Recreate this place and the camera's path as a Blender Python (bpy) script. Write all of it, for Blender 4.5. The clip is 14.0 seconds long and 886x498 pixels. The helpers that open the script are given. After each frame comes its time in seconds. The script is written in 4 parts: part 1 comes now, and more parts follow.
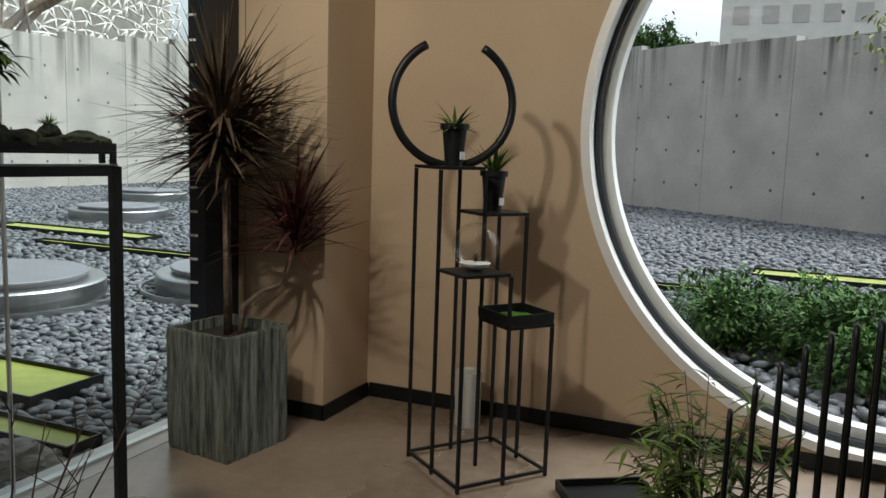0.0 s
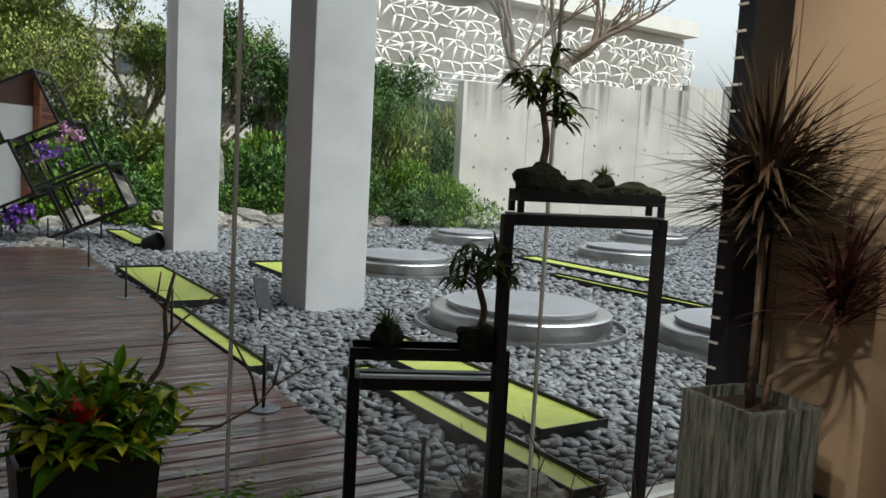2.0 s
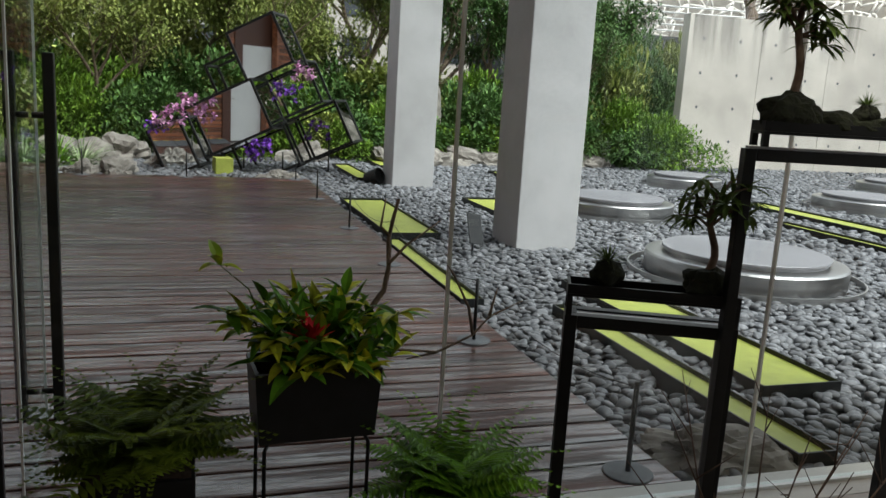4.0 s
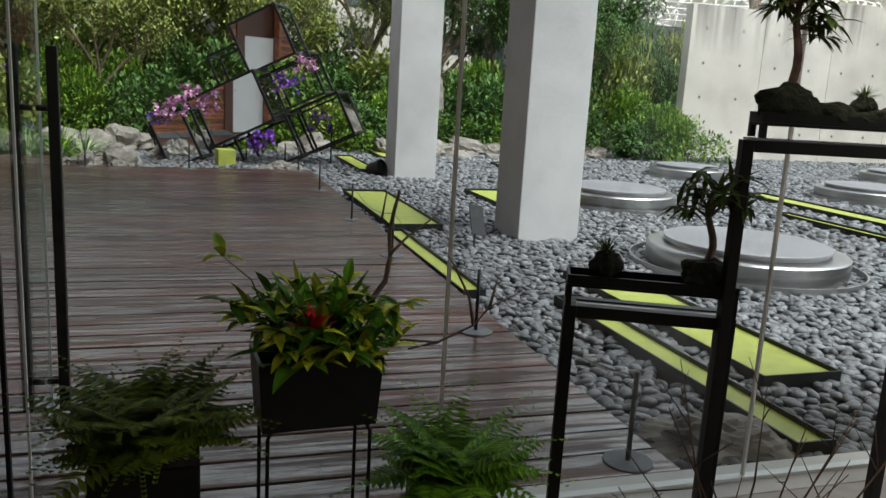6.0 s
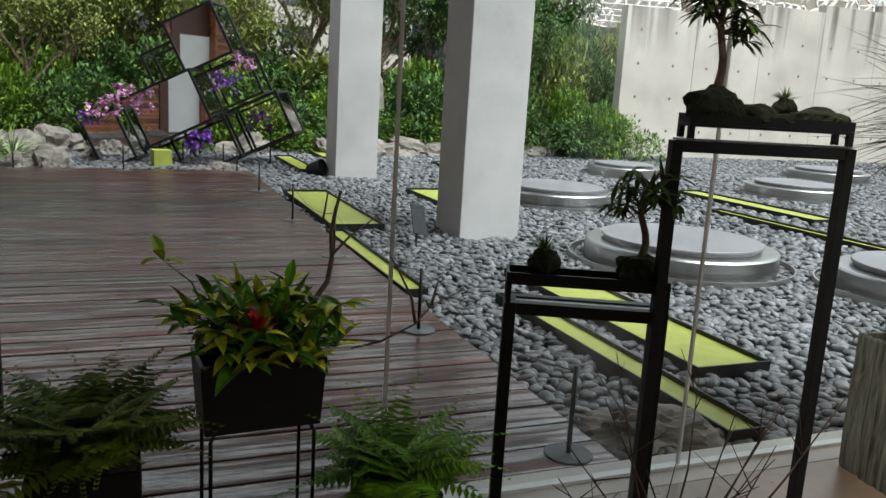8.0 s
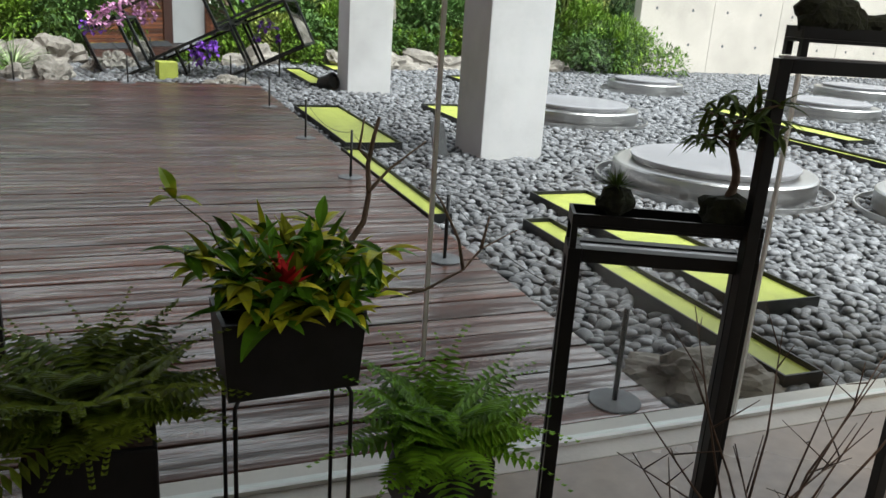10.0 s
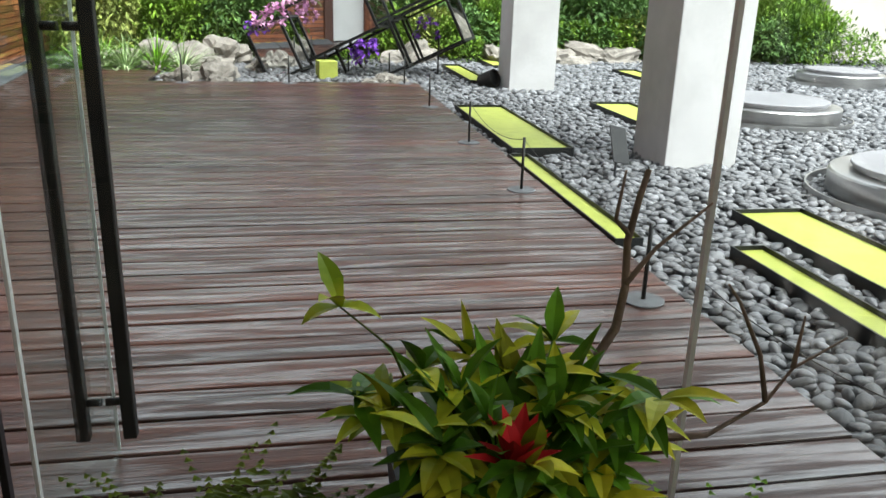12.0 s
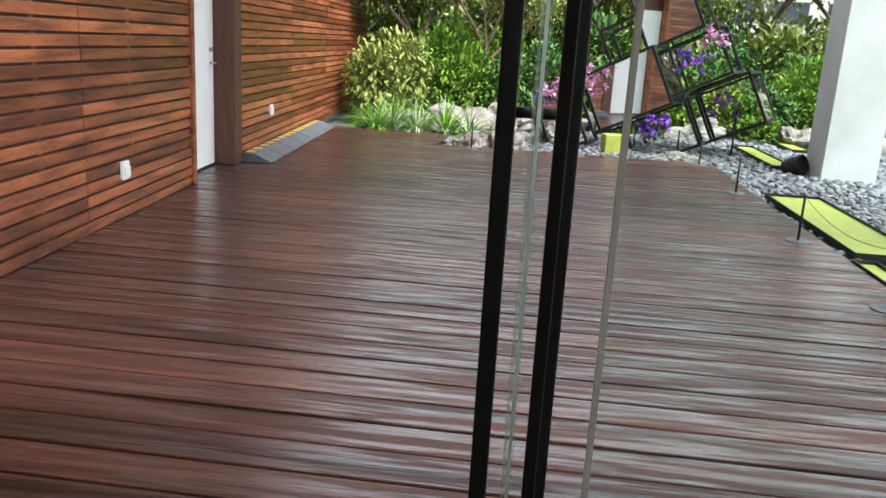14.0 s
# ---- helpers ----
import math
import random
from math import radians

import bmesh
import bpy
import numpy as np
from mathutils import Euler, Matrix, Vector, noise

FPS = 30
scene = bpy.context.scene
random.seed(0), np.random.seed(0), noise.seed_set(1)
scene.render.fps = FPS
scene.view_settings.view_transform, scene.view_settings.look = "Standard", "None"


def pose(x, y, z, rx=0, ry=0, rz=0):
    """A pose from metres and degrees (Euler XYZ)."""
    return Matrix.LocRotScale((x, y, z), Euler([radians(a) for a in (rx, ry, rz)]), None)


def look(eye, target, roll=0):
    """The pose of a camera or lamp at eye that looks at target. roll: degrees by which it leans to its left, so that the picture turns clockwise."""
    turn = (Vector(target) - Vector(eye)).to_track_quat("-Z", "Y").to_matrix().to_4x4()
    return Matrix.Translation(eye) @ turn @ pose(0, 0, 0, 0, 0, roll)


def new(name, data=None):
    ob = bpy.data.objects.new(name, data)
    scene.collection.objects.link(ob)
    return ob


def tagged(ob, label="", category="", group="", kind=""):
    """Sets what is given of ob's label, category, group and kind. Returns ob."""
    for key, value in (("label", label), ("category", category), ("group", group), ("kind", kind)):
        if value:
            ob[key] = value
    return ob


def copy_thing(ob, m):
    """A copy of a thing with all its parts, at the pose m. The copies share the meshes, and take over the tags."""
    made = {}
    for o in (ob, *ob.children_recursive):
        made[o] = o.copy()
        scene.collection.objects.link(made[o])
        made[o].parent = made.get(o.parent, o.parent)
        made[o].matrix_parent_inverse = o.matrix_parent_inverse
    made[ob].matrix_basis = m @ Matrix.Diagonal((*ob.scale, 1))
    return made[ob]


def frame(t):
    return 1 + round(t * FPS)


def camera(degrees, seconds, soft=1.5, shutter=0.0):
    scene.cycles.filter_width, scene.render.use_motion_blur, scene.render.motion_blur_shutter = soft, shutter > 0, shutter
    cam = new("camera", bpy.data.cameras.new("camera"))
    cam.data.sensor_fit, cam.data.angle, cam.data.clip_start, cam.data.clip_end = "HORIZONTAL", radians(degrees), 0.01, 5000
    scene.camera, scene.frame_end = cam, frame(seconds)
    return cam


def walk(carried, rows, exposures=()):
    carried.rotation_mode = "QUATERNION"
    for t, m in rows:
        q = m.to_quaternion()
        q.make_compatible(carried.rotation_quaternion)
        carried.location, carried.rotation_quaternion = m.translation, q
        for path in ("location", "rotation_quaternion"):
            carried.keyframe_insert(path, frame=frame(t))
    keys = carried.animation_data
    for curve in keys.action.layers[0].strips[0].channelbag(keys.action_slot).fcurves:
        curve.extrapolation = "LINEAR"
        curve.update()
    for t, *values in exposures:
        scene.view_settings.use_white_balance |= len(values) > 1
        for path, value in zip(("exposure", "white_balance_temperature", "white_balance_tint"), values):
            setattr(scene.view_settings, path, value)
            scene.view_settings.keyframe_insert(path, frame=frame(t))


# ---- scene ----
cam = camera(58.0, 14.0)
PATH = [
    (0, (2.615, 2.3452, 1.2308), (4.1164, 2.9709, 1.0217), 1.9),
    (0.5, (2.6584, 2.4543, 1.239), (4.0508, 3.2948, 1.0316), 2.4),
    (1, (2.7175, 2.5502, 1.2489), (3.9524, 3.6105, 1.0521), 2.9),
    (1.5, (2.7265, 2.5822, 1.2464), (3.7851, 3.8212, 1.066), 3.2),
    (2, (2.697, 2.5896, 1.248), (3.5842, 3.9598, 1.0832), 3.2),
    (2.5, (2.6953, 2.615, 1.2431), (3.4325, 4.0697, 1.0717), 3.1),
    (3, (2.6921, 2.6215, 1.2382), (3.3095, 4.1262, 1.0258), 3.1),
    (3.5, (2.6937, 2.6388, 1.2234), (3.2333, 4.164, 0.9545), 3.4),
    (3.7, (2.6953, 2.6486, 1.2202), (3.2111, 4.1779, 0.9291), 3.5),
    (5.8, (2.6978, 2.6429, 1.2243), (3.1775, 4.1746, 0.8872), 3.3),
    (6, (2.6953, 2.6297, 1.2243), (3.1923, 4.1582, 0.8979), 3.3),
    (6.5, (2.6863, 2.6068, 1.2193), (3.2128, 4.1295, 0.9118), 3.6),
    (7, (2.6822, 2.6019, 1.2234), (3.2292, 4.1189, 0.9225), 3.4),
    (7.2, (2.6822, 2.5978, 1.2407), (3.2415, 4.109, 0.9381), 3.3),
    (9.3, (2.7039, 2.7278, 1.2091), (3.3500, 4.1799, 0.8048), 4.4),
    (9.5, (2.6987, 2.7833, 1.2242), (3.3380, 4.2318, 0.7968), 4.4),
    (10, (2.6968, 2.8894, 1.2157), (3.2838, 4.3404, 0.7261), 3.8),
    (10.5, (2.7246, 3.0451, 1.1908), (3.2154, 4.5148, 0.6533), 3.3),
    (11, (2.7641, 3.1928, 1.1967), (3.1738, 4.6762, 0.6299), 3.3),
    (11.5, (2.7567, 3.3545, 1.1786), (3.1171, 4.8523, 0.6162), 2.2),
    (12, (2.7166, 3.5194, 1.1997), (3.0150, 5.0466, 0.6817), 1.8),
    (12.5, (2.7036, 3.6013, 1.2017), (2.8535, 5.1695, 0.7457), 2.4),
    (13, (2.6420, 3.6960, 1.2060), (2.6300, 5.2815, 0.7880), 3.8),
    (13.5, (2.4500, 3.8376, 1.1950), (2.3310, 5.4235, 0.7940), 3.8),
    (14, (2.2500, 3.9950, 1.1980), (2.0760, 5.5735, 0.7870), 3.4),
]
ROOM = 3.3
UNIT = 0.82  # the plan below is drawn in units of 0.82 m


def rows_of(path):
    return [(t, look(eye, target, roll)) for t, eye, target, roll in path]


walk(cam, rows_of(PATH), [(0.0, -0.3, 6050, 9), (1.0, -0.3, 6150, 10), (2.0, -0.25, 6350, 13), (3.5, -0.18, 6400, 14), (7.2, -0.1, 6400, 14), (9.5, 0.2, 6450, 15), (11.5, 0.85, 6500, 14), (12.5, 0.8, 6350, 12), (14.0, 0.9, 6200, 8)])

# ---- light ----
world = bpy.data.worlds.new("sky")
scene.world = world
world.use_nodes = True
wn = world.node_tree.nodes
sky = wn.new("ShaderNodeTexSky")
sky.sky_type, sky.sun_disc = "NISHITA", False
sky.sun_elevation, sky.sun_rotation = radians(58), radians(140)
sky.air_density, sky.dust_density, sky.ozone_density = 1.2, 6.0, 1.0
pale = wn.new("ShaderNodeHueSaturation")
pale.inputs["Saturation"].default_value = 0.2
world.node_tree.links.new(sky.outputs[0], pale.inputs["Color"])
world.node_tree.links.new(pale.outputs[0], wn["Background"].inputs[0])
wn["Background"].inputs[1].default_value = 0.38
sun_data = bpy.data.lights.new("sun", "SUN")
sun_data.energy, sun_data.angle, sun_data.color = 0.8, radians(20), (1.0, 0.96, 0.9)
sun = new("sun", sun_data)
sun.matrix_world = look((9, -5.5, 20), (4.6, 0, 0))


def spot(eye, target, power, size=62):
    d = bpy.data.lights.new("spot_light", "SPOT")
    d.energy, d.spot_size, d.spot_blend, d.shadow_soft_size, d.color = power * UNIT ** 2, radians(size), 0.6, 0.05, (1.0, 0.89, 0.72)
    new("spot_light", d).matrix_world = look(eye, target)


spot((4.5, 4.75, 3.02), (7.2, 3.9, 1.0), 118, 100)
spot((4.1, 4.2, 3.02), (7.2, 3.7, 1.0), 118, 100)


# Added fill: unseen area lamps under the ceiling that brighten the room.
def fill_light(x, y, power):
    d = bpy.data.lights.new("fill_light", "AREA")
    d.shape, d.size, d.energy, d.color = "SQUARE", 0.55 * UNIT, power * UNIT ** 2, (1.0, 0.93, 0.82)
    new("fill_light", d).matrix_world = look((x, y, ROOM - 0.06), (x, y + 0.001, 0))


FILL_PANELS = [(1.0, 1.2), (3.2, 1.2), (5.6, 1.2), (1.0, 3.4), (3.2, 3.2), (5.4, 3.6)]
for px, py in FILL_PANELS:
    fill_light(px, py, 3)

# ---- materials ----


def mat(name, a, b=None, rough=0.6, scale=8.0, bump=0.0, metal=0.0, stretch=(1, 1, 1), fine=60.0, vary=0.0, coords="Object", spec=0.5, rough2=None):
    m = bpy.data.materials.new(name)
    m.use_nodes = True
    n, l = m.node_tree.nodes, m.node_tree.links
    p = n["Principled BSDF"]
    p.inputs["Roughness"].default_value, p.inputs["Metallic"].default_value = rough, metal
    p.inputs["Specular IOR Level"].default_value = spec
    b = b or tuple(c * 0.75 for c in a)
    co, mp = n.new("ShaderNodeTexCoord"), n.new("ShaderNodeMapping")
    mp.inputs["Scale"].default_value = stretch
    if coords == "World":
        l.new(n.new("ShaderNodeNewGeometry").outputs["Position"], mp.inputs[0])
    else:
        l.new(co.outputs[coords], mp.inputs[0])
    n1, n2 = n.new("ShaderNodeTexNoise"), n.new("ShaderNodeTexNoise")
    n1.inputs["Scale"].default_value, n1.inputs["Detail"].default_value = scale, 6
    n2.inputs["Scale"].default_value, n2.inputs["Detail"].default_value = fine, 4
    for k in (n1, n2):
        l.new(mp.outputs[0], k.inputs[0])
    ramp = n.new("ShaderNodeValToRGB")
    ramp.color_ramp.elements[0].position, ramp.color_ramp.elements[1].position = 0.32, 0.68
    ramp.color_ramp.elements[0].color, ramp.color_ramp.elements[1].color = (*b, 1), (*a, 1)
    add = n.new("ShaderNodeMath")
    add.operation = "MULTIPLY_ADD"
    l.new(n2.outputs[0], add.inputs[0])
    add.inputs[1].default_value = 0.35
    sub = n.new("ShaderNodeMath")
    sub.operation = "SUBTRACT"
    l.new(n1.outputs[0], sub.inputs[0])
    sub.inputs[1].default_value = 0.175
    l.new(sub.outputs[0], add.inputs[2])
    l.new(add.outputs[0], ramp.inputs[0])
    out = ramp.outputs[0]
    if vary:
        info, hsv, r = n.new("ShaderNodeObjectInfo"), n.new("ShaderNodeHueSaturation"), n.new("ShaderNodeMapRange")
        geo, mx = n.new("ShaderNodeNewGeometry"), n.new("ShaderNodeMath")
        mx.operation = "ADD"
        fr = n.new("ShaderNodeMath")
        fr.operation = "FRACT"
        l.new(info.outputs["Random"], mx.inputs[0])
        l.new(geo.outputs["Random Per Island"], mx.inputs[1])
        l.new(mx.outputs[0], fr.inputs[0])
        r.inputs[3].default_value, r.inputs[4].default_value = 1 - vary, 1 + vary
        l.new(fr.outputs[0], r.inputs[0])
        l.new(r.outputs[0], hsv.inputs["Value"])
        l.new(out, hsv.inputs["Color"])
        out = hsv.outputs[0]
    l.new(out, p.inputs["Base Color"])
    if rough2 is not None:
        mr = n.new("ShaderNodeMapRange")
        mr.inputs[1].default_value, mr.inputs[2].default_value = 0.35, 0.65
        mr.inputs[3].default_value, mr.inputs[4].default_value = rough, rough2
        l.new(n1.outputs[0], mr.inputs[0])
        l.new(mr.outputs[0], p.inputs["Roughness"])
    if bump:
        bp = n.new("ShaderNodeBump")
        bp.inputs["Strength"].default_value, bp.inputs["Distance"].default_value = bump, 0.01
        l.new(add.outputs[0], bp.inputs["Height"])
        l.new(bp.outputs[0], p.inputs["Normal"])
    return m

def wet(m):
    """A film of water over the grain."""
    n, l = m.node_tree.nodes, m.node_tree.links
    p = n["Principled BSDF"]
    p.inputs["Coat Weight"].default_value, p.inputs["Coat Roughness"].default_value, p.inputs["Coat IOR"].default_value = 1.0, 0.09, 1.9
    b = n.new("ShaderNodeBump")
    b.inputs["Strength"].default_value, b.inputs["Distance"].default_value = 0.6, 0.01
    l.new(n["Bump"].inputs["Height"].links[0].from_socket, b.inputs["Height"])
    l.new(b.outputs[0], p.inputs["Coat Normal"])
    # the film breaks into long patches along the grain
    geo, mp, ns, mr = n.new("ShaderNodeNewGeometry"), n.new("ShaderNodeMapping"), n.new("ShaderNodeTexNoise"), n.new("ShaderNodeMapRange")
    mp.inputs["Scale"].default_value = (1.6, 26, 26)
    l.new(geo.outputs["Position"], mp.inputs[0])
    l.new(mp.outputs[0], ns.inputs[0])
    ns.inputs["Scale"].default_value, ns.inputs["Detail"].default_value, ns.inputs["Distortion"].default_value = 1.0, 5, 0.6
    mr.inputs[1].default_value, mr.inputs[2].default_value, mr.inputs[3].default_value, mr.inputs[4].default_value = 0.44, 0.58, 0.05, 1.0
    l.new(ns.outputs[0], mr.inputs[0])
    l.new(mr.outputs[0], p.inputs["Coat Weight"])
    return m


def drips(m, top, depth):
    """Dark rain streaks running down from a wall's top edge, at height top, fading over depth."""
    n, l = m.node_tree.nodes, m.node_tree.links
    p = n["Principled BSDF"]
    was = p.inputs["Base Color"].links[0].from_socket
    geo, mp, ns, sep = n.new("ShaderNodeNewGeometry"), n.new("ShaderNodeMapping"), n.new("ShaderNodeTexNoise"), n.new("ShaderNodeSeparateXYZ")
    mp.inputs["Scale"].default_value = (4.5, 4.5, 0.12)
    l.new(geo.outputs["Position"], mp.inputs[0])
    l.new(mp.outputs[0], ns.inputs[0])
    ns.inputs["Scale"].default_value, ns.inputs["Detail"].default_value = 1.0, 5
    l.new(geo.outputs["Position"], sep.inputs[0])
    fall, streak, both, mix = n.new("ShaderNodeMapRange"), n.new("ShaderNodeMapRange"), n.new("ShaderNodeMath"), n.new("ShaderNodeMix")
    fall.inputs[1].default_value, fall.inputs[2].default_value = top - depth, top
    l.new(sep.outputs["Z"], fall.inputs[0])
    streak.inputs[1].default_value, streak.inputs[2].default_value = 0.47, 0.66
    l.new(ns.outputs[0], streak.inputs[0])
    both.operation = "MULTIPLY"
    l.new(fall.outputs[0], both.inputs[0])
    l.new(streak.outputs[0], both.inputs[1])
    mix.data_type = "RGBA"
    l.new(both.outputs[0], mix.inputs["Factor"])
    l.new(was, mix.inputs["A"])
    mix.inputs["B"].default_value = (0.10, 0.092, 0.08, 1)
    l.new(mix.outputs["Result"], p.inputs["Base Color"])
    return m


def glass_mat(name, tint, gloss):
    m = bpy.data.materials.new(name)
    m.use_nodes = True
    n, l = m.node_tree.nodes, m.node_tree.links
    n.remove(n["Principled BSDF"])
    tr, gl, mix, fr = n.new("ShaderNodeBsdfTransparent"), n.new("ShaderNodeBsdfGlossy"), n.new("ShaderNodeMixShader"), n.new("ShaderNodeLayerWeight")
    tr.inputs[0].default_value = (*tint, 1)
    gl.inputs["Roughness"].default_value = 0.0
    pw, sc = n.new("ShaderNodeMath"), n.new("ShaderNodeMath")
    pw.operation, sc.operation = "POWER", "MULTIPLY_ADD"
    fr.inputs[0].default_value = 0.5
    l.new(fr.outputs["Facing"], pw.inputs[0])
    pw.inputs[1].default_value = 4.0
    l.new(pw.outputs[0], sc.inputs[0])
    sc.inputs[1].default_value, sc.inputs[2].default_value = gloss, 0.025
    l.new(sc.outputs[0], mix.inputs[0])
    l.new(tr.outputs[0], mix.inputs[1])
    l.new(gl.outputs[0], mix.inputs[2])
    l.new(mix.outputs[0], n["Material Output"].inputs[0])
    return m


def glow(name, colour, strength):
    m = bpy.data.materials.new(name)
    m.use_nodes = True
    p = m.node_tree.nodes["Principled BSDF"]
    p.inputs["Base Color"].default_value = (*colour, 1)
    p.inputs["Emission Color"].default_value, p.inputs["Emission Strength"].default_value = (*colour, 1), strength
    return m


def leaf_mat(name, a, b, rough=0.45, vary=0.45):
    m = mat(name, a, b, rough + 0.1, 3.0, vary=vary, fine=30, spec=0.12)
    p = m.node_tree.nodes["Principled BSDF"]
    p.inputs["Subsurface Weight"].default_value = 0.0
    return m


PLASTER = mat("beige_plaster", (0.56, 0.43, 0.29), (0.49, 0.37, 0.25), 0.85, 1.2, 0.15, fine=120)
CONCRETE = drips(mat("concrete", (0.50, 0.465, 0.41), (0.38, 0.355, 0.315), 0.8, 1.1, 0.25, fine=24, coords="World"), 3.5, 1.3)
PILLAR_MAT = mat("painted_concrete", (0.46, 0.46, 0.46), (0.36, 0.36, 0.355), 0.8, 1.6, 0.3, fine=26)
FLOOR_MAT = mat("polished_concrete_floor", (0.31, 0.24, 0.175), (0.17, 0.13, 0.095), 0.22, 0.9, 0.05, fine=14, rough2=0.4)
SILL_MAT = mat("sill_concrete", (0.58, 0.57, 0.53), (0.48, 0.47, 0.44), 0.6, 3.0, 0.2)
WHITE = mat("white_paint", (0.8, 0.8, 0.78), (0.74, 0.74, 0.72), 0.45, 4.0)
BLACK = mat("black_powder_coat", (0.010, 0.0115, 0.012), (0.006, 0.007, 0.007), 0.45, 20.0, spec=0.3)
FRAME_BLACK = mat("black_window_frame", (0.015, 0.02, 0.028), (0.01, 0.013, 0.018), 0.35, 10.0)
STEEL = mat("brushed_steel", (0.47, 0.47, 0.46), (0.36, 0.36, 0.36), 0.3, 2.0, metal=1.0, stretch=(1, 1, 12), fine=40)
STEEL_TOP = mat("satin_lid", (0.24, 0.24, 0.255), (0.19, 0.19, 0.2), 0.5, 2.0, metal=0.35, fine=30)
PEBBLE = mat("river_pebble", (0.15, 0.156, 0.165), (0.072, 0.076, 0.082), 0.5, 6.0, 0.15, vary=0.55, coords="Object")
GROUND = mat("dark_bed_soil", (0.09, 0.095, 0.10), (0.05, 0.05, 0.055), 0.9, 9.0, 0.6)
LIME = mat("lime_moss_panel", (0.34, 0.38, 0.06), (0.26, 0.30, 0.042), 0.55, 7.0, 0.1, fine=45)
DECK = wet(mat("wet_deck_timber", (0.088, 0.032, 0.021), (0.020, 0.0075, 0.005), 0.34, 3.0, 0.7, stretch=(0.22, 5, 5), fine=26, vary=0.35, rough2=0.5, spec=0.3, coords="World"))
SLAT = mat("stained_slat_timber", (0.38, 0.125, 0.05), (0.10, 0.034, 0.02), 0.28, 3.2, 0.35, stretch=(6, 0.55, 6), fine=26, vary=0.5, coords="World")
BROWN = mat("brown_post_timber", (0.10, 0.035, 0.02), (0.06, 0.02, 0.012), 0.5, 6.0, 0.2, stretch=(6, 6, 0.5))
MIRROR = mat("mirror", (0.90, 0.92, 0.92), (0.88, 0.90, 0.90), 0.02, 2.0, metal=1.0)
ROCK = mat("grey_rock", (0.26, 0.24, 0.21), (0.11, 0.10, 0.085), 0.85, 4.0, 0.9, fine=22)
BARK = mat("bark", (0.23, 0.17, 0.12), (0.09, 0.065, 0.045), 0.85, 12.0, 0.8, fine=50)
TWIG = mat("dark_twig", (0.09, 0.055, 0.035), (0.04, 0.025, 0.016), 0.8, 20.0, 0.4)
PLANTER_MAT = mat("weathered_planter", (0.20, 0.22, 0.185), (0.022, 0.03, 0.024), 0.75, 7.0, 1.0, stretch=(6, 6, 0.5), fine=28)
MOSS = mat("dark_moss", (0.02, 0.028, 0.012), (0.008, 0.011, 0.006), 0.95, 40.0, 1.0)
SOIL = mat("potting_soil", (0.05, 0.035, 0.025), (0.02, 0.014, 0.01), 0.95, 30.0, 0.8)
GLASS = glass_mat("facade_glass", (0.94, 0.985, 0.97), 0.4)
CLEAR = glass_mat("clear_glass", (0.985, 0.99, 0.988), 0.8)
# Pale tone also paints in the bright reflection along the pane edges.
SEAL = mat("glass_edge_seal", (0.72, 0.76, 0.74), (0.62, 0.66, 0.64), 0.3, 10.0)
BUSH_A = leaf_mat("hedge_leaf", (0.10, 0.19, 0.05), (0.03, 0.07, 0.02))
BUSH_B = leaf_mat("shrub_leaf", (0.17, 0.29, 0.03), (0.05, 0.11, 0.016))
TREE_LEAF = leaf_mat("tree_leaf", (0.30, 0.34, 0.09), (0.10, 0.14, 0.035))
DARK_LEAF = leaf_mat("bonsai_leaf", (0.14, 0.22, 0.045), (0.045, 0.085, 0.02))
FERN_LEAF = leaf_mat("fern_leaf", (0.20, 0.42, 0.025), (0.06, 0.17, 0.01))
FERN_DARK = leaf_mat("leatherleaf", (0.15, 0.21, 0.02), (0.035, 0.075, 0.008))
BROM_LEAF = leaf_mat("broad_leaf", (0.13, 0.32, 0.02), (0.04, 0.13, 0.01), 0.25)
VARIE_LEAF = leaf_mat("variegated_leaf", (0.74, 0.72, 0.05), (0.22, 0.36, 0.02), 0.3)
RED_LEAF = leaf_mat("red_bract", (0.62, 0.03, 0.03), (0.42, 0.015, 0.02), 0.4, 0.15)
DRAC_LEAF = leaf_mat("dracaena_leaf", (0.12, 0.075, 0.05), (0.03, 0.034, 0.02), 0.45)
DRAC_RED = leaf_mat("red_dracaena_leaf", (0.17, 0.055, 0.05), (0.05, 0.022, 0.02), 0.45)
BAMBOO_LEAF = leaf_mat("bamboo_leaf", (0.13, 0.19, 0.03), (0.05, 0.08, 0.015))
PINK = leaf_mat("pink_petal", (0.62, 0.34, 0.52), (0.5, 0.22, 0.42), 0.6)
PURPLE = leaf_mat("purple_petal", (0.20, 0.07, 0.42), (0.12, 0.04, 0.3), 0.6)
STRIPE_LEAF = leaf_mat("striped_grass_leaf", (0.40, 0.48, 0.28), (0.07, 0.15, 0.03))
LATTICE_MAT = mat("white_lattice", (0.74, 0.70, 0.63), (0.66, 0.62, 0.56), 0.7, 1.0)
FAR_WALL = mat("far_facade", (0.52, 0.48, 0.42), (0.45, 0.42, 0.37), 0.8, 0.5)
DARK_GLASS = mat("dark_window", (0.05, 0.06, 0.07), (0.03, 0.035, 0.04), 0.1, 1.0)
CEIL_MAT = mat("ceiling_paint", (0.30, 0.29, 0.28), (0.27, 0.26, 0.25), 0.9, 2.0)
YELLOW = mat("safety_yellow", (0.6, 0.42, 0.06), (0.5, 0.34, 0.05), 0.6, 8.0)
GREY_RUBBER = mat("grey_rubber", (0.10, 0.11, 0.12), (0.06, 0.065, 0.07), 0.6, 12.0)

# ---- building helpers ----


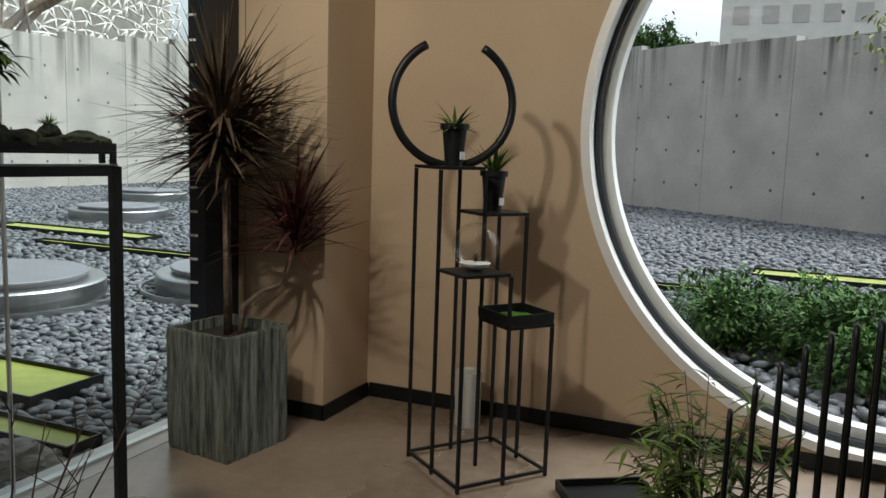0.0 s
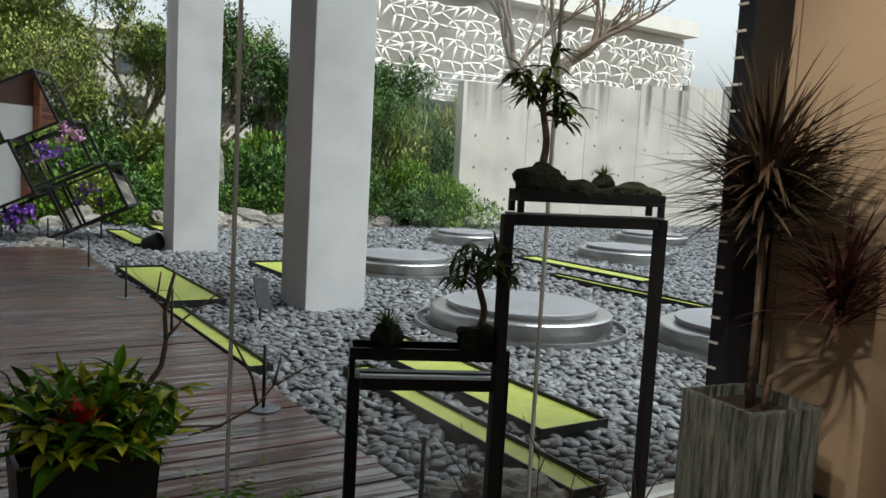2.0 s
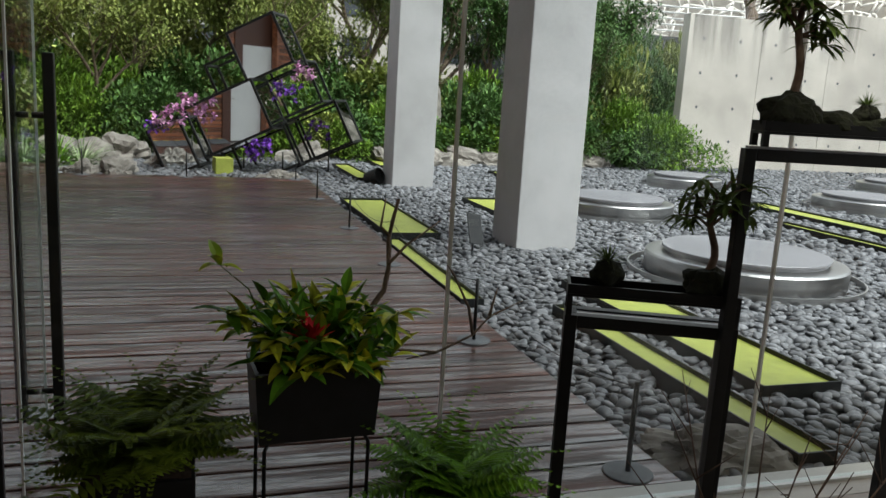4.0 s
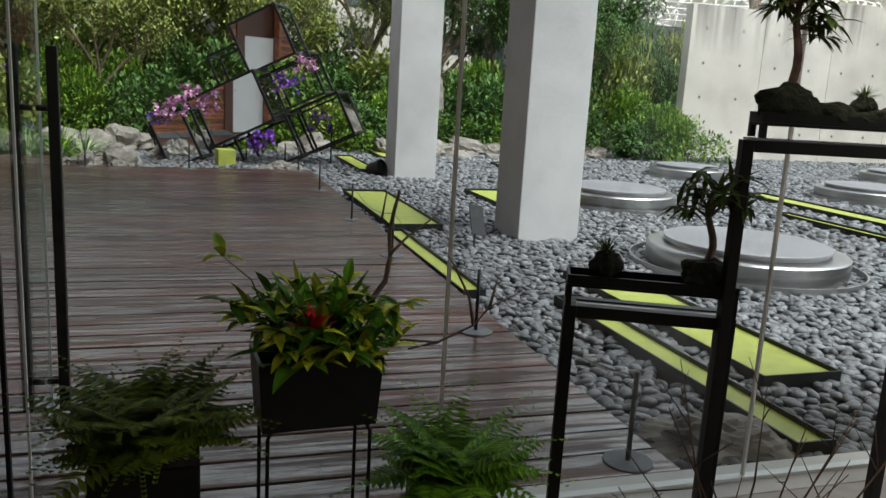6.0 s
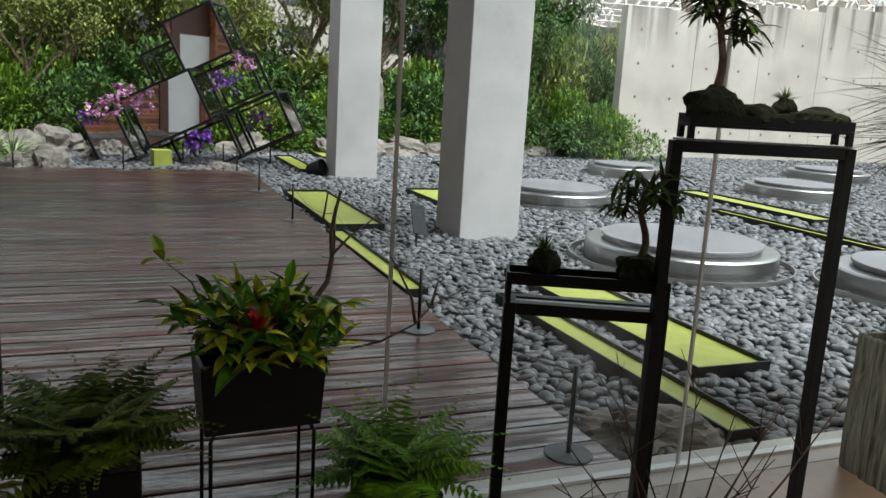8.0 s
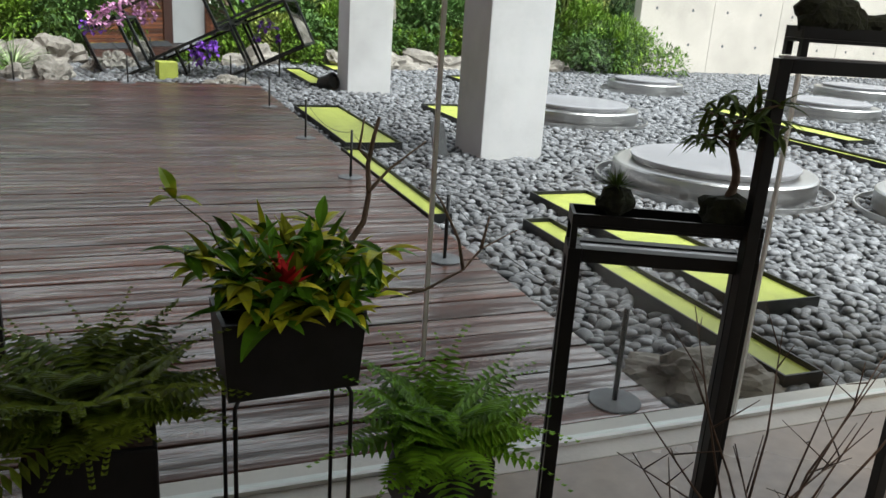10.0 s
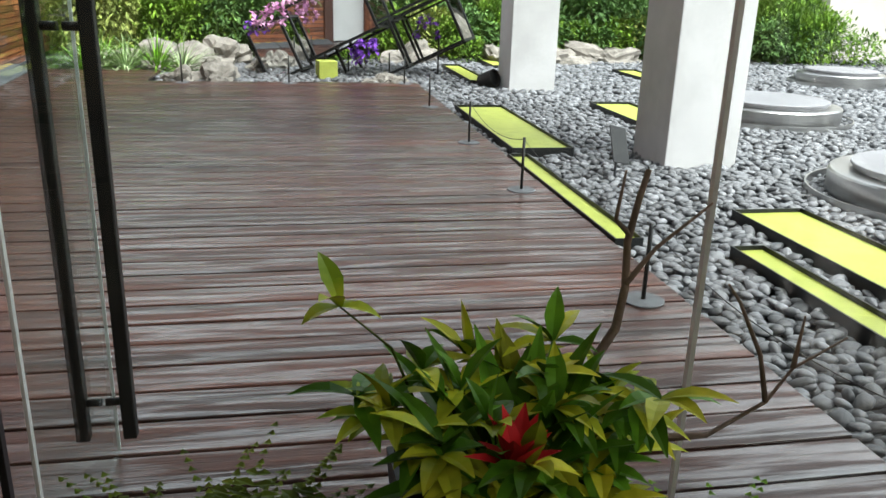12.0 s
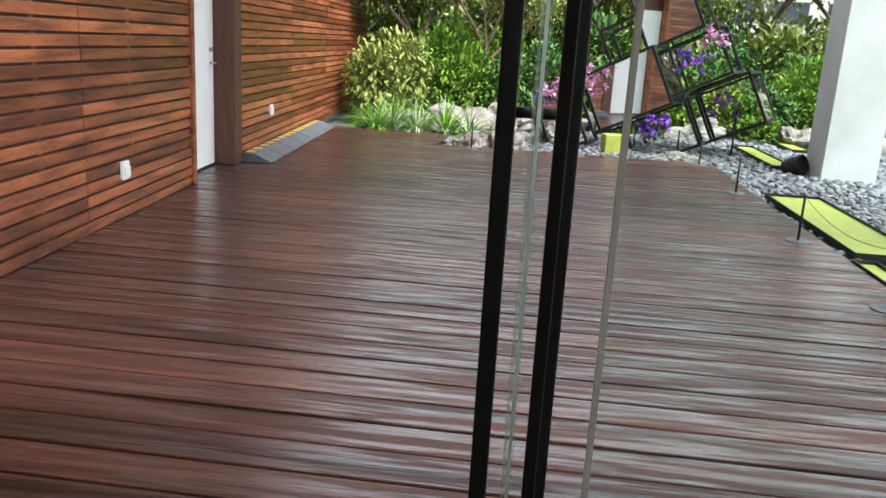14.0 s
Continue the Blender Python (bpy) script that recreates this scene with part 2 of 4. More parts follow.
def box(bm, x0, x1, y0, y1, z0, z1, bevel=0.0, m=None):
    v = [bm.verts.new(Vector((x, y, z)) if m is None else m @ Vector((x, y, z))) for z in (z0, z1) for y in (y0, y1) for x in (x0, x1)]
    f = [bm.faces.new([v[i] for i in q]) for q in ((0, 2, 3, 1), (4, 5, 7, 6), (0, 1, 5, 4), (2, 6, 7, 3), (0, 4, 6, 2), (1, 3, 7, 5))]
    if bevel:
        e = list({e for q in f for e in q.edges})
        bmesh.ops.bevel(bm, geom=e, offset=bevel, segments=2, affect="EDGES", profile=0.6)
    return bm


def tube(bm, pts, r0, r1=None, n=7, cap=True):
    r1 = r0 if r1 is None else r1
    pts = [Vector(p) for p in pts]
    rings = []
    for i, p in enumerate(pts):
        d = (pts[min(i + 1, len(pts) - 1)] - pts[max(i - 1, 0)]).normalized()
        u = d.orthogonal().normalized()
        if rings:
            u = (last - d * last.dot(d)).normalized()
        last = u
        w = d.cross(u)
        r = r0 + (r1 - r0) * i / max(1, len(pts) - 1)
        rings.append([bm.verts.new(p + (u * math.cos(a) + w * math.sin(a)) * r) for a in [2 * math.pi * k / n for k in range(n)]])
    for a, b in zip(rings, rings[1:]):
        for k in range(n):
            f = bm.faces.new((a[k], a[(k + 1) % n], b[(k + 1) % n], b[k]))
            f.smooth = True
    if cap:
        bm.faces.new(rings[0][::-1])
        bm.faces.new(rings[-1])
    return bm


def lathe(bm, prof, n=48, centre=(0, 0)):
    rings = [[bm.verts.new((centre[0] + r * math.cos(2 * math.pi * k / n), centre[1] + r * math.sin(2 * math.pi * k / n), z)) for k in range(n)] for r, z in prof]
    for a, b in zip(rings, rings[1:]):
        for k in range(n):
            f = bm.faces.new((a[k], a[(k + 1) % n], b[(k + 1) % n], b[k]))
    bm.faces.new(rings[-1])
    bm.faces.new(rings[0][::-1])
    return bm


def mesh_of(name, bm, material):
    me = bpy.data.meshes.new(name)
    bm.normal_update()
    bm.to_mesh(me)
    bm.free()
    me.materials.append(material)
    return me


def part(name, bm, material, parent=None, label=""):
    ob = new(name, mesh_of(name, bm, material))
    ob.parent = parent
    return tagged(ob, label)


def thing(name, label, category, m=None, group="", kind=""):
    ob = new(name)
    ob.empty_display_size = 0.1
    if m is not None:
        ob.matrix_world = m
    return tagged(ob, label, category, group, kind)


def solid(name, bm, material, label="", category="", kind="structure"):
    return tagged(part(name, bm, material), label, category, "", kind)


def B():
    return bmesh.new()


def raw(name, verts, faces, material, parent=None, smooth=False):
    me = bpy.data.meshes.new(name)
    me.from_pydata(verts, [], faces)
    if smooth:
        me.polygons.foreach_set("use_smooth", [True] * len(me.polygons))
    me.materials.append(material)
    ob = new(name, me)
    ob.parent = parent
    return ob


class Leaves:
    """Collects leaf blades into one list of vertices and faces."""

    def __init__(self):
        self.v, self.f = [], []

    def blade(self, base, way, length, width, droop=0.3, seg=4, shape=0.35, fold=0.15, side=None):
        p, d = Vector(base), Vector(way).normalized()
        s = d.cross(Vector((0, 0, 1)))
        s = Vector((1, 0, 0)) if s.length < 1e-3 else s.normalized()
        if side is not None:
            s = (Vector(side) - d * d.dot(Vector(side))).normalized()
        k0 = len(self.v)
        for i in range(seg + 1):
            u = i / seg
            w = width * 0.5 * max(0.04, min(1.0, u / shape + 0.25) if u < shape else (1 - (u - shape) / (1 - shape)) ** 0.8)
            up = s.cross(d)
            self.v += [tuple(p - s * w + up * w * fold * 2), tuple(p), tuple(p + s * w + up * w * fold * 2)]
            d = (d + Vector((0, 0, -droop / seg))).normalized()
            p = p + d * (length / seg)
        for i in range(seg):
            a = k0 + 3 * i
            self.f += [(a, a + 1, a + 4, a + 3), (a + 1, a + 2, a + 5, a + 4)]

    def make(self, name, material, parent=None, label=""):
        return tagged(raw(name, self.v, self.f, material, parent), label)


def rnd(a, b):
    return random.uniform(a, b)


def ball_way(low=-1.0):
    while True:
        v = Vector((rnd(-1, 1), rnd(-1, 1), rnd(-1, 1)))
        if 0.1 < v.length < 1 and v.normalized().z > low:
            return v.normalized()


def rock_bm(size, seed, sub=3, rough=0.35):
    bm = B()
    bmesh.ops.create_icosphere(bm, subdivisions=sub, radius=1.0)
    for v in bm.verts:
        c = v.co.copy()
        k = 1 + rough * noise.noise(c * 1.3 + Vector((seed, 0, 0))) * 1.6 + rough * 0.6 * noise.noise(c * 3.7 + Vector((0, seed, 0)))
        k += rough * 0.3 * noise.noise(c * 9 + Vector((0, 0, seed)))
        v.co = Vector((c.x * size[0], c.y * size[1], c.z * size[2])) * k
    return bm

# ---- structure: ground, room, facade ----
GLASS_Y, WALL_X, DECK_R, SLAT_X = 5.68, 7.33, 5.22, -0.42
bm = B()
bmesh.ops.create_grid(bm, x_segments=2, y_segments=2, size=400)
g = solid("ground", bm, GROUND, "dark ground under the pebble bed, reaching the horizon", "ground")
g.location.z = -0.12
solid("floor", box(B(), -3.0, WALL_X, -3.0, 5.56, -0.15, 0.0), FLOOR_MAT, "polished brown concrete floor of the room", "floor")
solid("door_sill", box(B(), -3.0, WALL_X + 0.2, 5.562, 5.795, -0.15, 0.003, 0.004), SILL_MAT, "pale grey concrete sill under the glass wall", "sill")
solid("ceiling", box(B(), -3.2, WALL_X + 0.3, -3.2, 5.9, ROOM, ROOM + 0.3), CEIL_MAT, "dark painted ceiling of the room", "ceiling")
solid("wall_south", box(B(), -3.2, WALL_X + 0.25, -3.2, -3.0, 0, ROOM), PLASTER, "plain beige plaster wall", "wall")
solid("wall_west", box(B(), -3.2, -3.0, -3.0, 5.6, 0, ROOM), PLASTER, "plain beige plaster wall", "wall")

# east wall with its round opening
RC, RZ, RR = 2.25, 1.64, 1.57
bm = B()
N = 96
y0, y1, z0, z1 = -3.0, 5.75, 0.0, ROOM
for x in (WALL_X, WALL_X + 0.25):
    ring, edge = [], []
    for k in range(N):
        a = 2 * math.pi * k / N
        c, s = math.cos(a), math.sin(a)
        ring.append(bm.verts.new((x, RC + RR * c, RZ + RR * s)))
        ty = ((y1 - RC) if c > 0 else (y0 - RC)) / c if abs(c) > 1e-6 else 1e9
        tz = ((z1 - RZ) if s > 0 else (z0 - RZ)) / s if abs(s) > 1e-6 else 1e9
        q = min(ty, tz)
        edge.append(bm.verts.new((x, RC + q * c, RZ + q * s)))
    for k in range(N):
        j = (k + 1) % N
        bm.faces.new((ring[k], ring[j], edge[j], edge[k]) if x > WALL_X else (ring[j], ring[k], edge[k], edge[j]))
    if x == WALL_X:
        front = ring
for k in range(N):
    j = (k + 1) % N
    bm.faces.new((front[k], front[j], ring[j], ring[k]))
solid("wall_east", bm, PLASTER, "beige plaster wall with a large round window opening", "wall")


def ring_bm(r_in, r_out, xa, xb, n=96):
    bm = B()
    loops = [[bm.verts.new((x, RC + r * math.cos(2 * math.pi * k / n), RZ + r * math.sin(2 * math.pi * k / n))) for k in range(n)] for r, x in ((r_out, xa), (r_in, xa), (r_in, xb), (r_out, xb))]
    for i in range(4):
        a, b = loops[i], loops[(i + 1) % 4]
        for k in range(n):
            bm.faces.new((a[k], b[k], b[(k + 1) % n], a[(k + 1) % n])).smooth = False
    return bm


win = thing("window_1", "large round window with a white reveal and dark inner rim", "window", kind="structure")
part("reveal", ring_bm(RR - 0.035, RR + 0.012, WALL_X - 0.012, WALL_X + 0.25), WHITE, win, "white round reveal")
part("window_frame", ring_bm(RR - 0.065, RR - 0.036, WALL_X + 0.10, WALL_X + 0.15), FRAME_BLACK, win, "dark round frame")
part("outer_rim", ring_bm(RR - 0.115, RR - 0.036, WALL_X + 0.16, WALL_X + 0.26), WHITE, win, "white outer rim")
bm = B()
bmesh.ops.create_circle(bm, cap_ends=True, segments=64, radius=RR - 0.05, matrix=Matrix.Translation((WALL_X + 0.125, RC, RZ)) @ Matrix.Rotation(radians(90), 4, "Y"))
pane = part("pane", bm, GLASS, win)
pane.visible_shadow = False
solid("pilaster", box(B(), 6.82, WALL_X - 0.002, 5.05, 5.56, 0, ROOM, 0.006), PLASTER, "beige plaster corner pilaster beside the glass wall", "pilaster")
solid("pilaster_shoe", box(B(), 6.82, WALL_X - 0.002, 5.565, 5.75, 0.004, ROOM), PLASTER, "beige plaster return of the corner pilaster", "pilaster")
bm = B()
box(bm, 6.803, 6.818, 5.035, 5.62, 0.004, 0.085, 0.002)
box(bm, 6.803, WALL_X - 0.018, 5.033, 5.048, 0.004, 0.085, 0.002)
box(bm, WALL_X - 0.017, WALL_X - 0.002, -3.0, 5.03, 0.004, 0.085, 0.002)
solid("baseboard", bm, BLACK, "black skirting board along the beige wall", "baseboard")

# black end post of the glass wall with small pale clips
post = thing("end_post", "black steel end post of the glass wall with pale clips", "post", kind="structure")
part("post_body", box(B(), 6.53, 6.815, 5.60, 5.70, 0.004, ROOM, 0.004), FRAME_BLACK, post)
clip_me = mesh_of("clip", box(B(), -0.008, 0.0, -0.055, 0.0, -0.006, 0.006, 0.0), WHITE)
for k in range(25):
    o = new("clip", clip_me)
    o.parent, o.location = post, (6.5295, 5.7, 0.12 + k * 0.125)

# glass wall: three fixed panes and an open leaf
for a, b in ((2.83, 4.105), (4.118, 5.41), (5.423, 6.53)):
    w = thing("window_2", "clear full-height glass pane of the facade", "window", kind="structure")
    p = part("pane", box(B(), a, b, GLASS_Y - 0.006, GLASS_Y + 0.006, 0.02, ROOM), GLASS, w)
    p.visible_shadow = False
    sw = 0.003 if a < 3 else 0.0055
    part("edge_seal", box(B(), a - sw - 0.001, a + sw - 0.001, GLASS_Y - 0.0075, GLASS_Y + 0.0075, 0.02, ROOM), SEAL, w, "silicone joint, paled to show the reflection on its edge")
solid("window_track", box(B(), 2.80, 6.53, GLASS_Y - 0.02, GLASS_Y + 0.02, 0.004, 0.018), SEAL, "thin metal floor track under the glass", "track")
door = thing("door_1", "open frameless glass door with long black pull bars", "door", kind="structure")
p = part("leaf", box(B(), 2.735, 2.747, 5.72, 6.66, 0.012, 2.6), GLASS, door)
p.visible_shadow = False
part("stile", box(B(), 2.760, 2.774, 5.69, 5.712, 0.01, ROOM - 0.3, 0.002), BLACK, door, "slim black pivot stile")
part("free_edge", box(B(), 2.7365, 2.7455, 6.661, 6.667, 0.012, 2.6), SEAL, door, "pale polished glass edge")
for x in (2.674, 2.808):
    h = part("pull_bar", box(B(), x - 0.02, x + 0.02, 6.525, 6.565, 0.13, 1.56, 0.006), BLACK, door)
    for z in (0.25, 1.33):
        part("standoff", tube(B(), [(x + (0.02 if x < 2.7 else -0.02), 6.545, z), (2.735 if x < 2.7 else 2.747, 6.545, z)], 0.012, n=10), BLACK, h)

# deck
deck = thing("deck", "wet dark brown timber deck of long boards", "deck", kind="structure")
part("joists", box(B(), -1.3, DECK_R - 0.03, 5.80, 16.5, -0.13, -0.045), BLACK, deck, "dark supports under the boards")


def board_mesh(x0, x1):
    bm = box(B(), x0, x1, -0.0985, 0.0985, -0.03, 0.0, 0.007)
    return mesh_of("board", bm, DECK)


long_board = board_mesh(-1.3, DECK_R)
short_board = board_mesh(-1.3, 1.28)
yy = 5.902
while yy < 18.0:
    o = new("board", long_board if yy < 16.5 else short_board)
    o.parent = deck
    o.matrix_basis = pose(rnd(-0.006, 0.004), yy, rnd(-0.002, 0.002), rnd(-0.7, 0.7), 0, 0)
    yy += 0.211

# slat wall with a white door set back in it, running slightly askew to the deck
TURN = Matrix.Translation((-0.25, 8.95, 0.003)) @ Matrix.Rotation(radians(4.5), 4, "Z") @ Matrix.Translation((-SLAT_X, -8.95, 0))


def turned(ob):
    ob.matrix_basis = TURN @ ob.matrix_basis
    return ob


def slat_wall(name, ya, yb, lengths):
    w = thing(name, "reddish brown wall of horizontal timber slats", "wall", kind="structure")
    part("backing", box(B(), SLAT_X - 0.20, SLAT_X - 0.03, ya, yb, 0, 6.0), BROWN, w, "dark backing behind the slats")
    step = (yb - ya) / lengths
    me = mesh_of("slat", box(B(), -0.028, 0.0, 0.002, step - 0.002, -0.036, 0.036, 0.004), SLAT)
    z = 0.04
    while z < 6.0:
        for k in range(lengths):
            o = new("slat", me)
            o.parent, o.location = w, (SLAT_X + rnd(-0.004, 0.002), ya + k * step, z)
        z += 0.092
    sm = mesh_of("batten", box(B(), -0.03, -0.0285, -0.03, 0.03, 0, 6.0), SLAT)
    y = ya + 0.9
    while y < yb:
        o = new("batten", sm)
        o.parent, o.location = w, (SLAT_X + 0.0, y, 0)
        y += 1.35
    return turned(w)


slat_wall("wall_slat_1", 5.90, 12.09, 3)
slat_wall("wall_slat_2", 13.64, 24.0, 4)
turned(solid("wall_trim_1", box(B(), SLAT_X - 0.18, SLAT_X + 0.025, 12.092, 12.17, 0.003, 6.0, 0.004), SLAT, "red-brown timber edge trim of the slat wall", "trim"))
turned(solid("wall_trim_2", box(B(), SLAT_X - 0.25, SLAT_X + 0.03, 13.375, 13.638, 0.003, 6.0, 0.004), BROWN, "dark brown timber post beside the white door", "post"))
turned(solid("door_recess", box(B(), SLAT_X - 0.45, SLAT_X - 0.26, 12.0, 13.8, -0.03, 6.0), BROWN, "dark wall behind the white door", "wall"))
d2 = thing("door_2", "white painted outside door with steel lever handle", "door", kind="structure")
part("leaf", box(B(), SLAT_X - 0.25, SLAT_X - 0.20, 12.175, 13.37, 0.02, 2.5, 0.004), WHITE, d2)
part("threshold", box(B(), SLAT_X - 0.25, SLAT_X - 0.19, 12.175, 13.37, 0.0, 0.018), BLACK, d2, "dark threshold strip")
part("lever", tube(tube(B(), [(SLAT_X - 0.2, 13.26, 1.10), (SLAT_X - 0.13, 13.26, 1.10)], 0.012), [(SLAT_X - 0.135, 13.26, 1.10), (SLAT_X - 0.135, 13.12, 1.10)], 0.010), STEEL, d2, "steel lever handle")
part("lock", tube(B(), [(SLAT_X - 0.2, 13.26, 1.24), (SLAT_X - 0.17, 13.26, 1.24)], 0.022, n=14), STEEL, d2, "round steel lock")
turned(d2)
for y, z in ((10.6, 0.37), (15.0, 0.48)):
    k = thing("wall_socket", "white weatherproof socket box on the slat wall", "socket", TURN @ pose(SLAT_X, y, z), "sockets on the slat wall")
    part("cover", box(B(), 0.0, 0.03, -0.055, 0.055, -0.07, 0.07, 0.008), WHITE, k)
    part("flap", box(B(), 0.031, 0.042, -0.045, 0.045, -0.055, 0.03, 0.004), WHITE, k)
ramp = thing("cable_ramp", "black and yellow rubber kerb ramp along the slat wall", "cable ramp")
for i in range(7):
    y = 13.66 + i * 0.58
    xa = SLAT_X + 0.03
    bm = B()
    v = [bm.verts.new((xa + dx, y + dy, z)) for dy in (0, 0.565) for dx, z in ((0, 0.002), (0.33, 0.002), (0.31, 0.02), (0.13, 0.10), (0, 0.10))]
    bm.faces.new(v[:5])
    bm.faces.new(v[5:][::-1])
    for k in range(5):
        bm.faces.new((v[k], v[k + 5], v[(k + 1) % 5 + 5], v[(k + 1) % 5]))
    seg = part("segment", bm, GREY_RUBBER, ramp)
    for j in range(2):
        part("marker", box(B(), xa + 0.01, xa + 0.11, y + 0.07 + j * 0.29, y + 0.19 + j * 0.29, 0.101, 0.106), YELLOW, seg, "yellow marker")
turned(ramp)

# pillars
for x0, x1, ya in ((6.59, 7.28, 10.84), (6.55, 7.26, 16.08)):
    t = thing("pillar", "tall square pale grey concrete pillar in the pebbles", "pillar", group="concrete pillars")
    part("shaft", box(B(), x0, x1, ya, ya + 0.7, -0.12, 6.195, 0.012), PILLAR_MAT, t)
# Unseen slab overhead, added to dim deck and pillar sides; length set by shade.
solid("shade_slab", box(B(), -2.0, 7.5, 5.92, 13.6, 6.2, 6.8), PILLAR_MAT, "unseen grey concrete roof slab added to shade the deck and pillars", "roof slab")

# concrete garden walls
def garden_wall(name, a, b, h0, h1, holes):
    a, b = Vector((*a, -0.12)), Vector((*b, -0.12))
    d = (b - a).normalized()
    n = Vector((-d.y, d.x, 0))
    L = (b - a).length
    w = thing(name, "tall board-marked fair-faced concrete garden wall with streaks", "wall", kind="structure")
    m = Matrix(((d.x, n.x, 0, a.x), (d.y, n.y, 0, a.y), (0, 0, 1, 0), (0, 0, 0, 1)))
    cols = max(2, int(L / 2.4))
    for i in range(cols):
        u0, u1 = L * i / cols, L * (i + 1) / cols
        zt = h0 + (h1 - h0) * (i + 0.5) / cols
        part("panel", box(B(), u0 + 0.006, u1 - 0.006, 0, 0.3, -0.12, zt, 0.008, m), CONCRETE, w)
    disc = B()
    bmesh.ops.create_circle(disc, cap_ends=True, segments=10, radius=0.042, matrix=Matrix.Rotation(radians(90), 4, "X"))
    me = mesh_of("tie_hole", disc, GREY_RUBBER)
    u = 0.5
    while u < L:
        for z in (0.6, 1.5, 2.4, 3.3):
            o = new("tie_hole", me)
            o.parent = w
            p = a + d * u - n * 0.004
            o.matrix_world = Matrix.Translation((p.x, p.y, z + 0.1)) @ Matrix.Rotation(math.atan2(d.y, d.x), 4, "Z")
        u += 1.2
    return w


garden_wall("wall_garden_1", (15.95, 22.1), (30.5, 22.7), 3.9, 5.2, 1)
garden_wall("wall_garden_2", (30.4, 10.9), (20.5, -1.3), 4.75, 4.0, 1)

# ---- pebbles ----
def ico(sub):
    bm = B()
    bmesh.ops.create_icosphere(bm, subdivisions=sub, radius=1.0)
    v = np.array([x.co[:] for x in bm.verts])
    f = np.array([[x.index for x in q.verts] for q in bm.faces])
    bm.free()
    return v, f


def pebbles(name, spots, sub, lo, hi, seed, label):
    rng = np.random.default_rng(seed)
    v, f = ico(sub)
    n = len(spots)
    s = rng.uniform(lo, hi, (n, 1)) * np.stack([rng.uniform(0.9, 1.35, n), rng.uniform(0.65, 0.95, n), rng.uniform(0.4, 0.62, n)], 1)
    a, t = rng.uniform(0, 6.283, n), rng.uniform(-0.45, 0.45, n)
    P = v[None] * s[:, None]
    P *= 1 + 0.10 * np.sin(v[None] @ rng.normal(0, 2.2, (3, 1)) + rng.uniform(0, 6, (n, 1, 1)))
    x, z = P[..., 0] * np.cos(t)[:, None] - P[..., 2] * np.sin(t)[:, None], P[..., 0] * np.sin(t)[:, None] + P[..., 2] * np.cos(t)[:, None]
    y = P[..., 1]
    X = x * np.cos(a)[:, None] - y * np.sin(a)[:, None] + spots[:, None, 0]
    Y = x * np.sin(a)[:, None] + y * np.cos(a)[:, None] + spots[:, None, 1]
    Z = z + spots[:, None, 2]
    V = np.stack([X, Y, Z], -1).reshape(-1, 3)
    F = (f[None] + (np.arange(n) * len(v))[:, None, None]).reshape(-1, 3)
    me = bpy.data.meshes.new(name)
    me.vertices.add(len(V))
    me.vertices.foreach_set("co", V.ravel())
    me.loops.add(F.size)
    me.loops.foreach_set("vertex_index", F.ravel())
    me.polygons.add(len(F))
    me.polygons.foreach_set("loop_start", np.arange(len(F)) * 3)
    me.polygons.foreach_set("use_smooth", np.ones(len(F), bool))
    me.update(calc_edges=True)
    me.validate()
    me.materials.append(PEBBLE)
    return tagged(new(name, me), label, "pebbles", kind="stuff")


def scatter(x0, x1, y0, y1, step, seed, keep):
    rng = np.random.default_rng(seed)
    gx, gy = np.meshgrid(np.arange(x0, x1, step), np.arange(y0, y1, step))
    p = np.stack([gx.ravel(), gy.ravel()], 1) + rng.uniform(-0.5, 0.5, (gx.size, 2)) * step
    p = p[[keep(x, y) for x, y in p]]
    return np.concatenate([p, rng.uniform(-0.085, -0.045, (len(p), 1))], 1)


def on_bed(x, y):
    if x < DECK_R + 0.02 and y < 16.62 and y > 5.7:
        return False
    if x < 1.30 and y < 18.1:
        return False
    if x < 7.7 and y < 5.82:
        return False
    for cx, cy, r in DRUMS:
        if (x - cx) ** 2 + (y - cy) ** 2 < (r * 0.95) ** 2:
            return False
    for xa, xb, ya, yb in TRAYS:
        if xa < x < xb and ya < y < yb:
            return False
    return True


DRUMS = [(8.40, 9.52, 0.93), (9.25, 13.55, 0.87), (14.7, 14.3, 0.88), (10.0, 7.95, 0.87), (13.0, 17.3, 0.74), (18.6, 17.2, 0.9)]
TRAYS = [(5.345, 5.95, 11.45, 14.2), (5.235, 5.42, 8.66, 11.2), (5.89, 6.11, 5.90, 8.46), (6.34, 6.88, 6.68, 9.24), (7.24, 7.80, 12.3, 14.5),
         (9.3, 9.75, 17.1, 18.85), (6.12, 6.46, 16.85, 19.4), (7.10, 7.45, 19.3, 22.3), (12.25, 12.75, 11.5, 14.6), (11.25, 11.48, 9.55, 12.5),
         (12.45, 12.68, 1.2, 4.2), (14.1, 14.7, 0.4, 3.1)]
pebbles("gravel", scatter(5.25, 10.2, 5.8, 11.0, 0.062, 3, on_bed), 2, 0.034, 0.05, 5, "grey river pebbles filling the garden bed")
pebbles("gravel", scatter(5.25, 10.2, 11.0, 15.5, 0.075, 4, on_bed), 1, 0.042, 0.058, 6, "grey river pebbles filling the garden bed")
pebbles("gravel", np.concatenate([scatter(10.2, 21, 5.5, 22.2, 0.105, 7, on_bed), scatter(-0.4, 10.2, 15.4, 22.2, 0.1, 8, on_bed), scatter(21, 30, 6, 22.4, 0.15, 9, on_bed)]), 1, 0.055, 0.08, 10, "grey river pebbles filling the garden bed")
